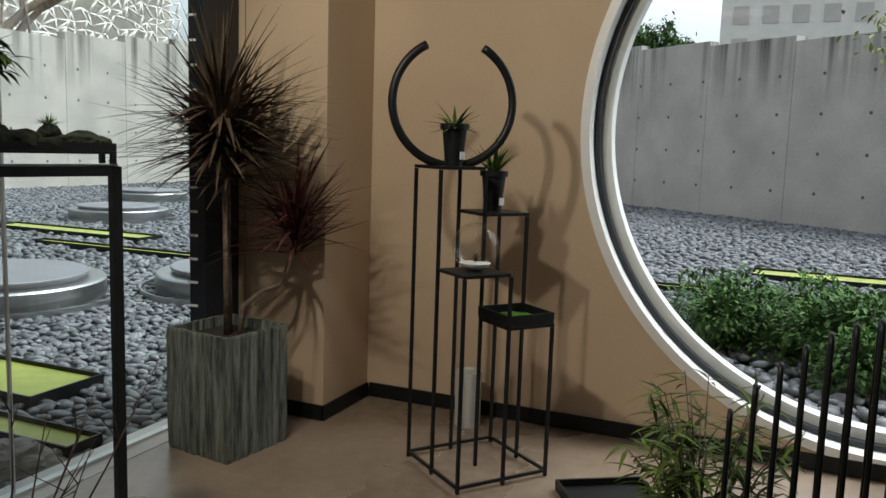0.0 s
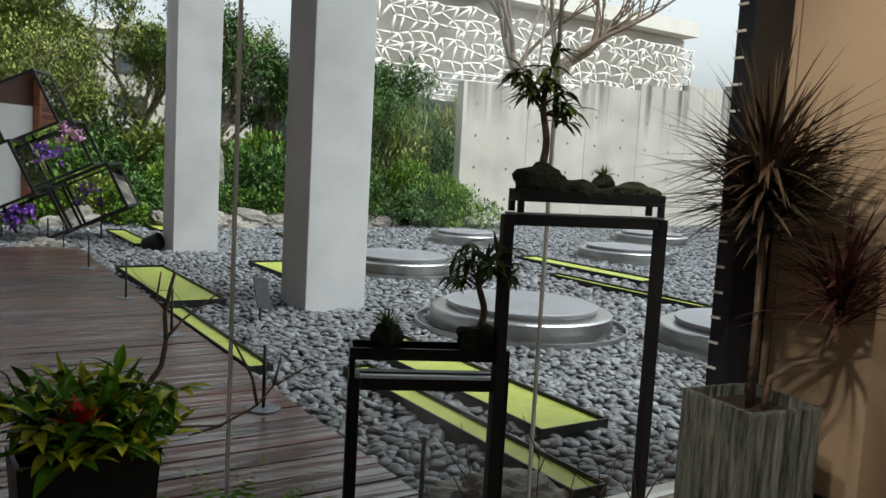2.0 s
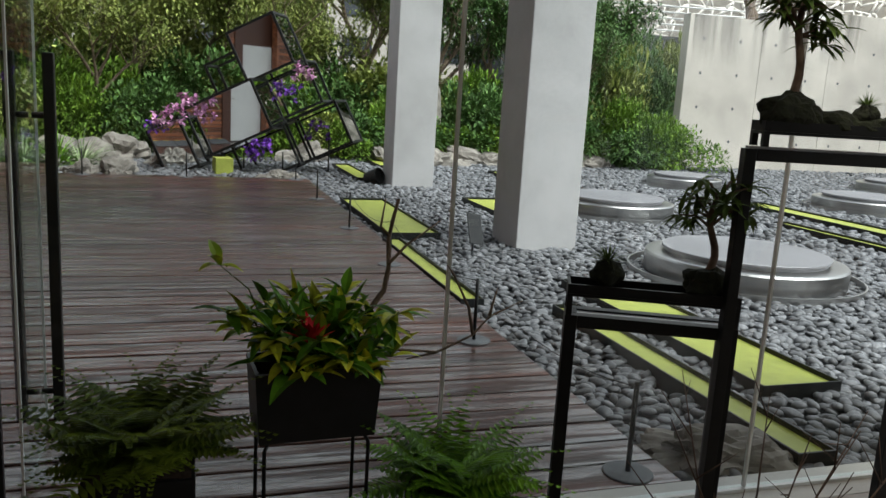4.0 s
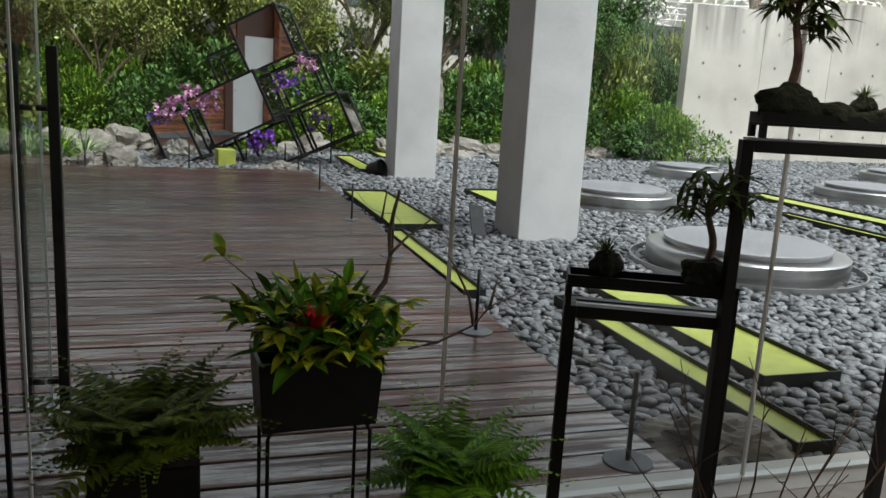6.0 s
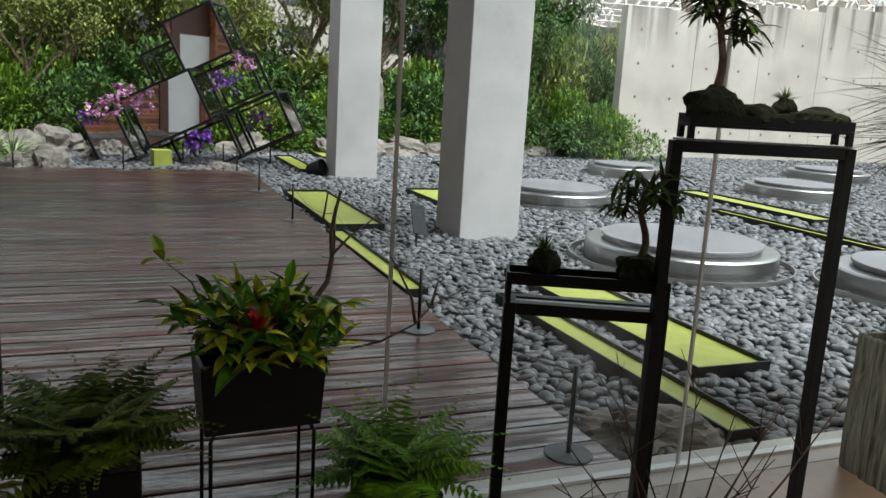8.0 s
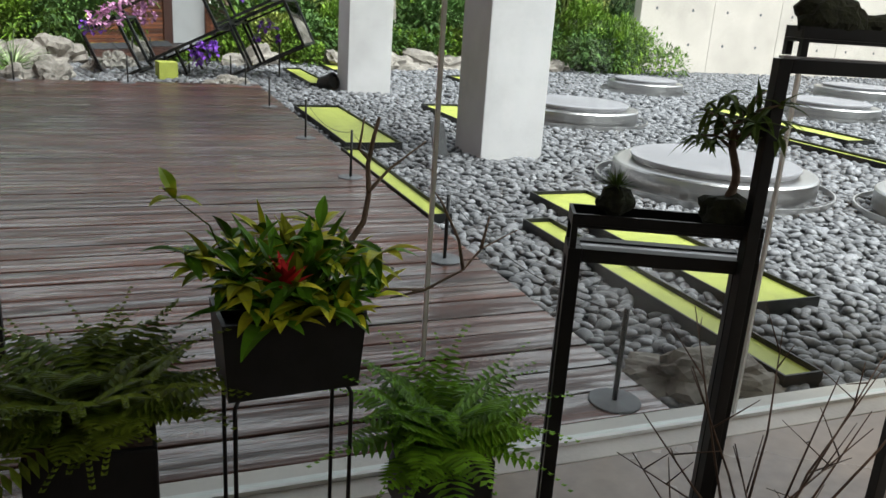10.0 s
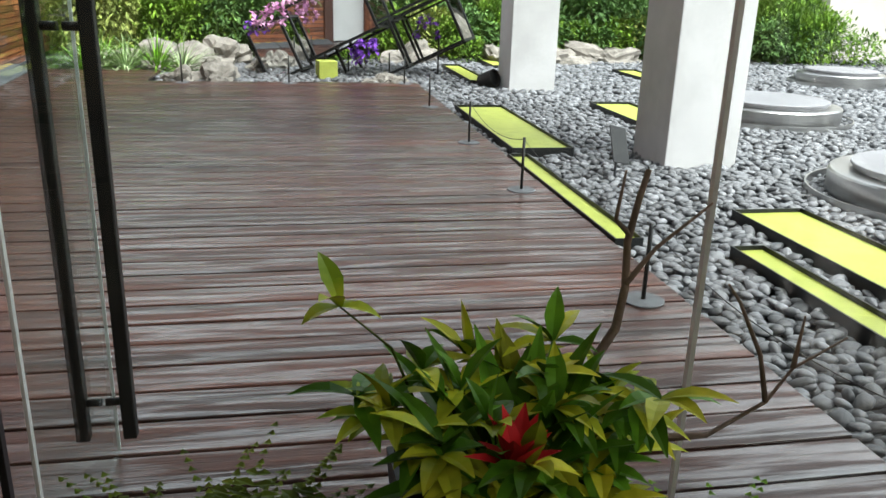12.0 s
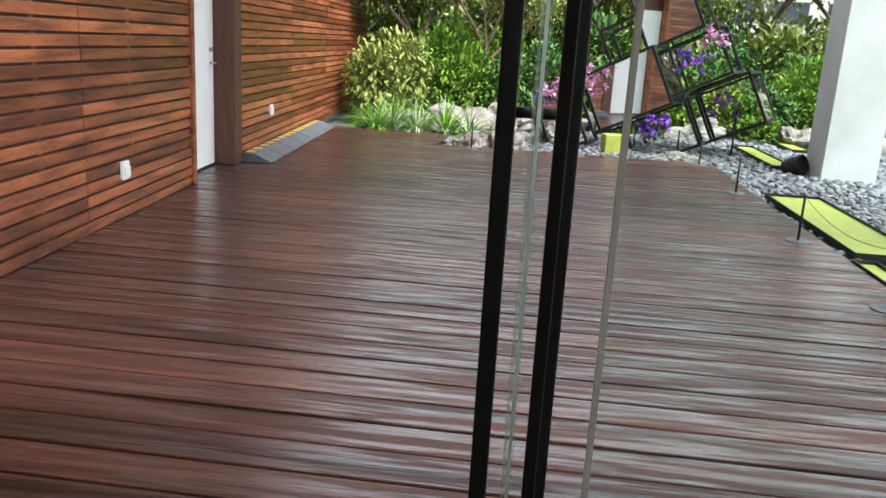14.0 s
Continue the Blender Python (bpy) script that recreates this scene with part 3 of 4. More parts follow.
pebbles("gravel", scatter(7.65, 27, -2.5, 6.0, 0.11, 12, on_bed), 1, 0.055, 0.085, 11, "grey river pebbles outside the round window")

# lime trays in black edging
for i, (xa, xb, ya, yb) in enumerate(TRAYS):
    t = thing("moss_tray", "long low lime-green panel with black steel edging among pebbles", "garden panel", group="lime garden panels")
    part("panel", box(B(), xa + 0.012, xb - 0.012, ya + 0.012, yb - 0.012, -0.1, -0.014), LIME, t, "lime green panel")
    bm = B()
    for q in ((xa, xb, ya, ya + 0.011), (xa, xb, yb - 0.011, yb), (xa, xa + 0.011, ya + 0.0115, yb - 0.0115), (xb - 0.011, xb, ya + 0.0115, yb - 0.0115)):
        box(bm, *q, -0.12, 0.014)
    part("edging", bm, BLACK, t, "black steel edging")

# steel skylight drums
for cx, cy, r in DRUMS:
    t = thing("skylight_drum", "round stepped stainless steel skylight drum in the pebbles", "skylight", pose(cx, cy, -0.12), "steel skylight drums")
    part("drum_wall", lathe(B(), [(r, 0), (r, 0.25), (r - 0.012, 0.266), (r - 0.04, 0.27), (r * 0.82, 0.27)], 72), STEEL, t, "brushed steel drum side")
    part("lid", lathe(B(), [(r * 0.80, 0.272), (r * 0.80, 0.305), (r * 0.83, 0.307), (r * 0.83, 0.325), (r * 0.825, 0.33), (0.02, 0.333)], 72), STEEL_TOP, t, "matt grey raised lid")
    bm = B()
    ro = r * 1.17
    loops = [[bm.verts.new((q * math.cos(a), q * math.sin(a), z)) for a in [2 * math.pi * k / 64 for k in range(64)]] for q, z in ((ro, 0), (ro, 0.125), (ro - 0.015, 0.125), (ro - 0.015, 0))]
    for a, b in zip(loops, loops[1:]):
        for k in range(64):
            bm.faces.new((a[k], a[(k + 1) % 64], b[(k + 1) % 64], b[k]))
    part("edging_ring", bm, STEEL, t, "thin steel edging ring")

# rope posts along the deck edge
pm = thing("barrier_post", "low black barrier post with round base plate on the deck", "barrier post", pose(5.03, 5.91, 0), "barrier posts")
part("base", lathe(B(), [(0.105, 0.0), (0.105, 0.006), (0.1, 0.009), (0.02, 0.01)], 32), GREY_RUBBER, pm, "round dark base plate")
part("stem", tube(B(), [(0, 0, 0.009), (0, 0, 0.40)], 0.011, n=10), BLACK, pm)
for y in (7.72, 9.93, 11.79, 14.1, 16.35):
    copy_thing(pm, pose(5.0, y, 0))
for x, y in ((3.3, 16.35), (1.8, 16.35)):
    copy_thing(pm, pose(x, y, 0))
for ya, yb in ((7.72, 9.93), (9.93, 11.79), (11.79, 14.1), (5.91, 7.72), (14.1, 16.35)):
    rope = thing("barrier_rope", "thin sagging black cord between barrier posts", "cord", group="barrier cords")
    part("cord", tube(B(), [(5.0, ya + (yb - ya) * u, 0.385 - 0.10 * 4 * u * (1 - u)) for u in [i / 10 for i in range(11)]], 0.0025, n=5), BLACK, rope)

# ---- room things ----
def frame_box(t, w, d, h, r, top):
    """Two-legged portal frames front and back joined on top."""
    for sx in (-1, 1):
        for sy in (-1, 1):
            part("leg", box(B(), sx * (w / 2 - r) - r, sx * (w / 2 - r) + r, sy * (d / 2 - r) - r, sy * (d / 2 - r) + r, 0.0, h, 0.002), BLACK, t)
    bm = B()
    for sy in (-1, 1):
        box(bm, -w / 2 + 2 * r + 0.001, w / 2 - 2 * r - 0.001, sy * (d / 2 - r) - r, sy * (d / 2 - r) + r, h - 2 * r, h)
    for sx in (-1, 1):
        box(bm, sx * (w / 2 - r) - r, sx * (w / 2 - r) + r, -d / 2 + 2 * r + 0.001, d / 2 - 2 * r - 0.001, h - 2 * r, h)
    part("top_frame", bm, BLACK, t)
    part("shelf", box(B(), -w / 2 + 2 * r, w / 2 - 2 * r, -d / 2 + 2 * r, d / 2 - 2 * r, h - 0.012, h - 0.004), top, t, "grey tinted glass shelf")


def portal(t, w, d, h, r, top):
    """A single slim portal of two legs and a head."""
    for sx in (-1, 1):
        part("leg", box(B(), sx * (w / 2 - r) - r, sx * (w / 2 - r) + r, -d / 2, d / 2, 0.0, h, 0.002), BLACK, t)
    part("head", box(B(), -w / 2 + 2 * r + 0.001, w / 2 - 2 * r - 0.001, -d / 2, d / 2, h - 2 * r, h, 0.002), BLACK, t)
    part("shelf", box(B(), -w / 2 + 0.01, w / 2 - 0.01, -d / 2 + 0.006, d / 2 - 0.006, h + 0.001, h + 0.007), top, t, "grey tinted glass shelf")


def tray_stand(t, w, d, z, h):
    """A planting tray on short legs."""
    for sx in (-1, 1):
        for sy in (-1, 1):
            part("tray_leg", box(B(), sx * (w / 2 - 0.008) - 0.008, sx * (w / 2 - 0.008) + 0.008, sy * (d / 2 - 0.008) - 0.008, sy * (d / 2 - 0.008) + 0.008, z, z + h), BLACK, t)
    bm = B()
    box(bm, -w / 2, w / 2, -d / 2, d / 2, z + h, z + h + 0.008)
    for q in ((-w / 2, w / 2, -d / 2, -d / 2 + 0.008), (-w / 2, w / 2, d / 2 - 0.008, d / 2), (-w / 2, -w / 2 + 0.008, -d / 2 + 0.009, d / 2 - 0.009), (w / 2 - 0.008, w / 2, -d / 2 + 0.009, d / 2 - 0.009)):
        box(bm, *q, z + h + 0.0085, z + h + 0.035)
    part("tray", bm, BLACK, t, "shallow black tray")


def bonsai(m, h, spread, label, lean=0.03, leaf=0.09, count=330):
    t = thing("bonsai_tree", label, "bonsai", m, "bonsai trees")
    part("moss_ball", rock_bm((0.075, 0.05, 0.052), h * 9, 3, 0.25), MOSS, t, "dark moss ball")
    bm = B()
    pts = [(lean * math.sin(i * 0.8) * 0.6, 0.006 * math.cos(i), 0.03 + h * 0.72 * i / 8) for i in range(9)]
    tube(bm, pts, 0.012, 0.008, 9)
    tips = []
    for k in range(11):
        a = k * 2.4
        b = Vector(pts[5 + k % 4])
        e = b + Vector((math.cos(a) * spread * rnd(0.4, 1.0), math.sin(a) * spread * rnd(0.4, 1.0), rnd(-0.02, h * 0.34)))
        tube(bm, [b, b.lerp(e, 0.5) + Vector((0, 0, 0.015)), e], 0.005, 0.002, 5)
        tips += [e, b.lerp(e, 0.6)]
    part("trunk", bm, BARK, t, "knobbly pale trunk")
    lv = Leaves()
    for k in range(count):
        b = random.choice(tips)
        w = ball_way(-0.5)
        lv.blade(b, (w.x, w.y, w.z * 0.6 - 0.05), leaf * rnd(0.6, 1.1), leaf * 0.22, 0.7, 3)
    lv.make("foliage", DARK_LEAF, t, "narrow dark green leaves")
    return t


def tuft(m, r, label):
    t = thing("grass_tuft", label, "small plant", m, "small tufts on moss")
    part("moss_ball", rock_bm((r, r, r * 0.95), r * 50, 3, 0.18), MOSS, t)
    lv = Leaves()
    for k in range(90):
        w = ball_way(0.1)
        lv.blade((w.x * r * 0.3, w.y * r * 0.3, r * 0.8), w, r * rnd(0.9, 1.5), r * 0.09, 0.3, 3)
    lv.make("foliage", DARK_LEAF, t)


LOW = pose(4.553, 5.157, 0, 0, 0, -25)
t = thing("plant_stand", "low black steel plant stand with grey glass shelf", "plant stand", LOW)
SMOKE = mat("grey_shelf_glass", (0.42, 0.43, 0.44), (0.38, 0.39, 0.4), 0.12, 4.0)
frame_box(t, 0.478, 0.115, 0.90, 0.0175, SMOKE)
tray_stand(t, 0.474, 0.113, 0.90, 0.055)
bonsai(LOW @ pose(0.15, 0, 1.008), 0.30, 0.15, "small bonsai on a moss ball on the low stand", 0.02, 0.085, 150)
tuft(LOW @ pose(-0.13, 0.0, 1.02), 0.045, "spiky tuft on a round moss ball")

TALL = pose(4.962, 4.952, 0, 0, 0, -14.5)
t = thing("plant_stand", "tall black steel plant stand with thin glass shelf", "plant stand", TALL)
portal(t, 0.55, 0.034, 1.40, 0.016, SMOKE)
tray_stand(t, 0.485, 0.083, 1.408, 0.032)
mound = thing("moss_mound", "low dark moss mounds along the tall stand's tray", "moss", TALL @ pose(0.0, 0, 1.475))
bm = B()
for k, (mx, mw, mh) in enumerate(((-0.155, 0.085, 0.062), (-0.04, 0.06, 0.036), (0.05, 0.06, 0.032), (0.145, 0.085, 0.034), (0.2, 0.04, 0.022))):
    lump = rock_bm((mw, 0.04, mh), 4.2 + k, 3, 0.2)
    for v in lump.verts:
        v.co.x += mx
        v.co.z = max(v.co.z, -0.02)
    tmp = bpy.data.meshes.new("lump")
    lump.to_mesh(tmp)
    lump.free()
    bm.from_mesh(tmp)
    bpy.data.meshes.remove(tmp)
part("mound", bm, MOSS, mound)
bonsai(TALL @ pose(-0.16, 0.0, 1.50), 0.36, 0.10, "upright bonsai on a moss ball on the tall stand", 0.012, 0.085, 170)
tuft(TALL @ pose(0.04, -0.01, 1.505), 0.03, "small spiky tuft in moss")


# dark dracaena in a ribbed planter
PL = pose(6.315, 5.285, 0, 0, 0, -8)
pl = thing("planter", "square weathered grey-green planter with rough vertical ribs", "planter", PL)
bm = B()
n_rib = 16
W, HP = 0.205, 0.60
loop = []
for side in range(4):
    for k in range(n_rib):
        u = -W + 2 * W * k / n_rib
        off = W + rnd(-0.005, 0.004) + (0.004 if k % 2 else -0.003)
        x, y = (u, -off) if side == 0 else (off, u) if side == 1 else (-u, off) if side == 2 else (-off, -u)
        loop.append((x, y))
levels = [(0.965, 0.0), (0.985, 0.02), (1.0, 0.15), (1.0, 0.3), (1.0, 0.45), (1.0, HP - 0.01), (0.985, HP), (0.90, HP), (0.89, HP - 0.06)]
rings = [[bm.verts.new((x * s + rnd(-0.002, 0.002), y * s + rnd(-0.002, 0.002), z)) for x, y in loop] for s, z in levels]
for a, b in zip(rings, rings[1:]):
    for k in range(len(loop)):
        bm.faces.new((a[k], a[(k + 1) % len(loop)], b[(k + 1) % len(loop)], b[k]))
bm.faces.new(rings[0][::-1])
part("pot_body", bm, PLANTER_MAT, pl)
part("soil", box(B(), -0.182, 0.182, -0.182, 0.182, 0.50, 0.55), SOIL, pl, "dark potting soil")
dr = thing("dracaena", "dark red-green dracaena with spiky leaf heads", "potted plant", PL @ pose(0, 0, 0.55))
heads = [((-0.04, 0.0, 0.98), 0.60, 330, ((0.0, 0.01, 0), (-0.015, 0.0, 0.45), (-0.03, 0, 0.95))), ((0.03, 0.03, 0.86), 0.52, 150, ((0.04, 0.03, 0), (0.03, 0.03, 0.45), (0.03, 0.03, 0.86))),
         ((0.29, -0.17, 0.50), 0.50, 120, ((0.05, -0.03, 0), (0.06, -0.04, 0.14), (0.15, -0.08, 0.21), (0.24, -0.13, 0.24), (0.29, -0.17, 0.46)))]
for c, L, n, st in heads:
    part("stem", tube(B(), st, 0.015, 0.011, 8), BARK, dr, "thin brown stem")
    lv = Leaves()
    for k in range(n):
        w = ball_way(-0.25 if n > 130 else -0.05)
        base = Vector(c) + Vector((0, 0, rnd(-0.12, 0.13)))
        lv.blade(base, w, L * rnd(0.62, 1.0), 0.024, rnd(0.05, 0.5), 5, 0.3)
    lv.make("leaf_head", DRAC_LEAF if n > 130 else DRAC_RED, dr, "spiky dark red leaves")

# tiered shelf stand with ring
SH = pose(6.61, 4.085, 0, 0, 0, -38)
st = thing("tiered_stand", "black square-rod tiered plant stand with four shelves", "plant stand", SH)
S = 0.235
cells = ((-S, 0, 0, S, 1.40), (0, S, 0, S, 1.19), (-S, 0, -S, 0, 0.95), (0, S, -S, 0, 0.71))


def rod(bm, a, b, r=0.007):
    a, b = Vector(a), Vector(b)
    lo, hi = [min(p, q) - r for p, q in zip(a, b)], [max(p, q) + r for p, q in zip(a, b)]
    box(bm, lo[0], hi[0], lo[1], hi[1], lo[2], hi[2])


tops = {}
for xa, xb, ya, yb, h in cells:
    part("shelf", box(B(), xa - 0.007, xb + 0.007 - (0.0145 if xb == 0 else 0), ya - 0.007, yb + 0.007 - (0.0145 if yb == 0 else 0), h, h + 0.014), BLACK, st)
    for x in (xa, xb):
        for y in (ya, yb):
            tops[(x, y)] = max(tops.get((x, y), 0), h)
for (x, y), h in tops.items():
    bm = B()
    rod(bm, (x, y, 0.012), (x, y, h - 0.009))
    part("leg", bm, BLACK, st)
bm = B()
for a, b in (((-S, -S, 0.03), (S, -S, 0.03)), ((-S, S, 0.03), (S, S, 0.03)), ((-S, -S, 0.03), (-S, S, 0.03)), ((S, -S, 0.03), (S, S, 0.03))):
    rod(bm, a, b, 0.0065)
part("base_frame", bm, BLACK, st)
rg = thing("ring_ornament", "open black metal ring standing on the top shelf", "ornament", SH @ pose(-0.115, 0.12, 1.414, 0, 0, -14))
part("ring", tube(B(), [(0.283 * math.cos(a), 0, 0.283 + 0.283 * math.sin(a)) for a in [radians(118 + 304 * k / 60) for k in range(61)]], 0.020, 0.020, 8), BLACK, rg)


def pot_plant(m, h, n, L, up, label):
    t = thing("potted_plant", label, "potted plant", m, "small potted plants")
    part("pot", lathe(B(), [(0.040, 0.0), (0.056, h * 0.86), (0.066, h * 0.865), (0.067, h), (0.059, h), (0.055, h * 0.9)], 28), BLACK, t, "black plastic pot")
    part("price_tag", box(B(), -0.018, 0.018, -0.0525, -0.050, 0.03, 0.065), WHITE, t, "small white tag")
    lv = Leaves()
    for k in range(n):
        w = ball_way(up)
        lv.blade((0, 0, h * 0.85), w, L * rnd(0.7, 1.1), 0.020, 0.55, 4)
    lv.make("leaves", DARK_LEAF, t)


pot_plant(SH @ pose(-0.11, 0.11, 1.414, 0, 0, 20), 0.19, 26, 0.16, 0.1, "small rosette plant in a black pot")
pot_plant(SH @ pose(0.115, 0.115, 1.204, 0, 0, 20), 0.19, 20, 0.20, 0.75, "upright leafy plant in a black pot")
gb = thing("glass_globe", "hanging clear glass globe with air plant and sand", "terrarium", SH @ pose(-0.11, -0.11, 0.964))
bm = B()
bmesh.ops.create_uvsphere(bm, u_segments=32, v_segments=20, radius=0.105, matrix=Matrix.Translation((0, 0, 0.105)))
for f in bm.faces:
    f.smooth = True
gp = part("globe", bm, CLEAR, gb)
gp.visible_shadow = False
part("loop", tube(B(), [(0.018 * math.cos(a), 0, 0.228 + 0.018 * math.sin(a)) for a in [radians(20 * k) for k in range(19)]], 0.004, n=6), CLEAR, gb)
part("sand", lathe(B(), [(0.03, 0.006), (0.062, 0.022), (0.07, 0.034), (0.02, 0.040)], 24), WHITE, gb, "pale sand")
lv = Leaves()
for k in range(24):
    lv.blade((0, 0, 0.04), ball_way(0.1), 0.055, 0.007, 0.4, 3)
lv.make("air_plant", DRAC_LEAF, gb, "reddish air plant")
td = thing("shallow_dish", "shallow black dish with green leaf pad", "dish", SH @ pose(0.115, -0.115, 0.724))
bm = box(B(), -0.125, 0.125, -0.125, 0.125, 0, 0.012, 0.003)
for q in ((-0.125, 0.125, -0.125, -0.117), (-0.125, 0.125, 0.117, 0.125), (-0.125, -0.117, -0.1165, 0.1165), (0.117, 0.125, -0.1165, 0.1165)):
    box(bm, *q, 0.0125, 0.05)
part("dish", bm, BLACK, td)
part("leaf_pad", lathe(B(), [(0.09, 0.012), (0.092, 0.02), (0.05, 0.026), (0.01, 0.024)], 20), FERN_LEAF, td, "green round leaf pad")
cu = thing("paper_roll", "pale upright cylinder vase on the floor behind the stand", "vase", pose(7.14, 4.33, 0))
part("body", lathe(B(), [(0.07, 0), (0.072, 0.3), (0.066, 0.302), (0.06, 0.29)], 28), SILL_MAT, cu)

# box planter on rods with bromeliad
BX = pose(3.618, 5.30, -0.085, 0, 0, 3)
bx = thing("box_planter", "black box planter on thin steel rod legs", "planter", BX)
bm = B()
w0, w1, d0, d1 = 0.155, 0.168, 0.085, 0.095
vs = [bm.verts.new(c) for c in ((-w0, -d0, 0.655), (w0, -d0, 0.655), (w0, d0, 0.655), (-w0, d0, 0.655), (-w1, -d1, 0.85), (w1, -d1, 0.85), (w1, d1, 0.85), (-w1, d1, 0.85),
                                (-w1 + 0.01, -d1 + 0.01, 0.85), (w1 - 0.01, -d1 + 0.01, 0.85), (w1 - 0.01, d1 - 0.01, 0.85), (-w1 + 0.01, d1 - 0.01, 0.85),
                                (-w0 + 0.01, -d0 + 0.01, 0.80), (w0 - 0.01, -d0 + 0.01, 0.80), (w0 - 0.01, d0 - 0.01, 0.80), (-w0 + 0.01, d0 - 0.01, 0.80))]
bm.faces.new((vs[3], vs[2], vs[1], vs[0]))
for base in (0, 4, 8):
    for k in range(4):
        j = (k + 1) % 4
        bm.faces.new((vs[base + k], vs[base + j], vs[base + 4 + j], vs[base + 4 + k]))
bm.faces.new(vs[12:16])
part("planter_box", bm, BLACK, bx)
for x in (-0.14, 0.14):
    for y in (-0.08, 0.08):
        part("leg", tube(B(), [(x * 0.93, y * 0.93, 0.654), (x, y, 0.635), (x, y, 0.085)], 0.0055, n=8), BLACK, bx)
br = thing("bromeliad", "red-hearted bromeliad and variegated leaves in the box", "potted plant", BX @ pose(0, 0, 0.80))
lv = Leaves()
for k in range(30):
    a = k * 2.4 + rnd(-0.3, 0.3)
    u = k / 30
    lv.blade((rnd(-0.06, 0.04), rnd(-0.05, 0.03), 0.02), (math.cos(a), math.sin(a) * 0.9, 2.6 - 2.2 * u), rnd(0.20, 0.29), 0.058, 0.45 + 0.5 * u, 6, 0.5)
lv.make("broad_leaves", BROM_LEAF, br, "glossy broad green leaves")
lv = Leaves()
for k in range(13):
    a = k * 2.4
    lv.blade((-0.03, -0.12, 0.13), (math.cos(a) * 0.9, math.sin(a) * 0.7 - 0.2, rnd(0.7, 2.0)), rnd(0.07, 0.105), 0.034, 0.25, 4, 0.45)
lv.make("flower", RED_LEAF, br, "red central bract")["kind"] = "stuff"
lv, lg = Leaves(), Leaves()
for k in range(54):
    a, q = rnd(0, 6.28), rnd(0.06, 0.24)
    tip = Vector((q * math.cos(a), q * math.sin(a) * 0.6, rnd(0.03, 0.20)))
    if k == 0:
        tip = Vector((-0.24, 0.08, 0.30))
    if k < 14 and k:
        tip.x = abs(tip.x)
    stems = B()
    tube(stems, [(tip.x * 0.3, tip.y * 0.3, 0), tip * 0.7 + Vector((0, 0, 0.03)), tip], 0.003, 0.0015, 5)
    part("stem", stems, FERN_DARK, br)
    for j in range(7 if k else 5):
        w = ball_way(-0.2)
        (lv if rnd(0, 1) < 0.6 else lg).blade(tip, (w.x, w.y, w.z * 0.6 + 0.25), rnd(0.06, 0.115), 0.034, 0.8, 5, 0.5)
lv.make("variegated_leaves", VARIE_LEAF, br, "yellow-edged variegated leaves")
lg.make("leaves", BROM_LEAF, br)
bc = thing("branch", "gnarled bare brown branch rising from the box planter", "branch", BX @ pose(0, 0, 0.8))
bm = B()
tube(bm, [(0.08, 0.06, -0.02), (0.13, 0.10, 0.09), (0.19, 0.13, 0.15), (0.235, 0.15, 0.20), (0.25, 0.16, 0.27), (0.245, 0.16, 0.35), (0.26, 0.165, 0.42), (0.275, 0.17, 0.47)], 0.0105, 0.005, 8)
for pts in ([(0.245, 0.15, 0.28), (0.31, 0.18, 0.33), (0.42, 0.2, 0.40)], [(0.25, 0.16, 0.36), (0.22, 0.16, 0.39), (0.235, 0.17, 0.47)], [(0.1, 0.08, 0.06), (0.24, 0.05, 0.05), (0.38, 0.06, 0.03), (0.50, 0.08, 0.07), (0.56, 0.1, 0.12), (0.68, 0.12, 0.16)],
            [(0.50, 0.08, 0.07), (0.49, 0.1, 0.15), (0.44, 0.11, 0.25), (0.42, 0.12, 0.28)], [(0.56, 0.1, 0.12), (0.6, 0.14, 0.2)], [(0.38, 0.06, 0.03), (0.3, 0.1, 0.0)]):
    tube(bm, pts, 0.0055, 0.002, 6)
part("wood", bm, BARK, bc)


def fern(m, n, L, material, label, potdim, droop=1.1, legs=0.0):
    t = thing("fern", label, "fern", m, "ferns")
    pw, ph = potdim
    part("pot", box(B(), -pw, pw, -pw, pw, -ph, -0.01, 0.006), BLACK, t, "black square pot")
    part("soil", box(B(), -pw + 0.01, pw - 0.01, -pw + 0.01, pw - 0.01, -0.009, 0.01), SOIL, t)
    if legs:
        for x in (-1, 1):
            for y in (-1, 1):
                part("leg", tube(B(), [(x * (pw - 0.015), y * (pw - 0.015), -ph), (x * (pw - 0.015), y * (pw - 0.015), -ph - legs)], 0.006, n=6), BLACK, t)
    lv = Leaves()
    for k in range(n):
        a = rnd(0, 6.28)
        d = Vector((math.cos(a), math.sin(a), rnd(0.35, 2.2))).normalized()
        p = Vector((rnd(-1, 1) * pw * 0.5, rnd(-1, 1) * pw * 0.5, 0))
        ln = L * rnd(0.65, 1.1)
        seg = 18
        for i in range(seg):
            u = i / seg
            d = (d + Vector((0, 0, -droop / seg))).normalized()
            p = p + d * ln / seg
            s = d.cross(Vector((0, 0, 1)))
            if s.length < 1e-3:
                continue
            s.normalize()
            w = 0.062 * (math.sin(min(1, u * 1.25 + 0.12) * math.pi) ** 0.7 + 0.1)
            for q in (-1, 1):
                lv.blade(p, s * q + d * 0.35, w, 0.024, 0.25, 2, 0.3)
    lv.make("fronds", material, t)
    return t


fern(pose(4.02, 5.25, 0.36), 75, 0.36, FERN_LEAF, "bright green sword fern in a black pot", (0.11, 0.20), 1.0, 0.159)
fern(pose(3.18, 5.22, 0.56), 110, 0.32, FERN_DARK, "dark green leatherleaf fern in a black box pot", (0.13, 0.24), 1.1, 0.319)

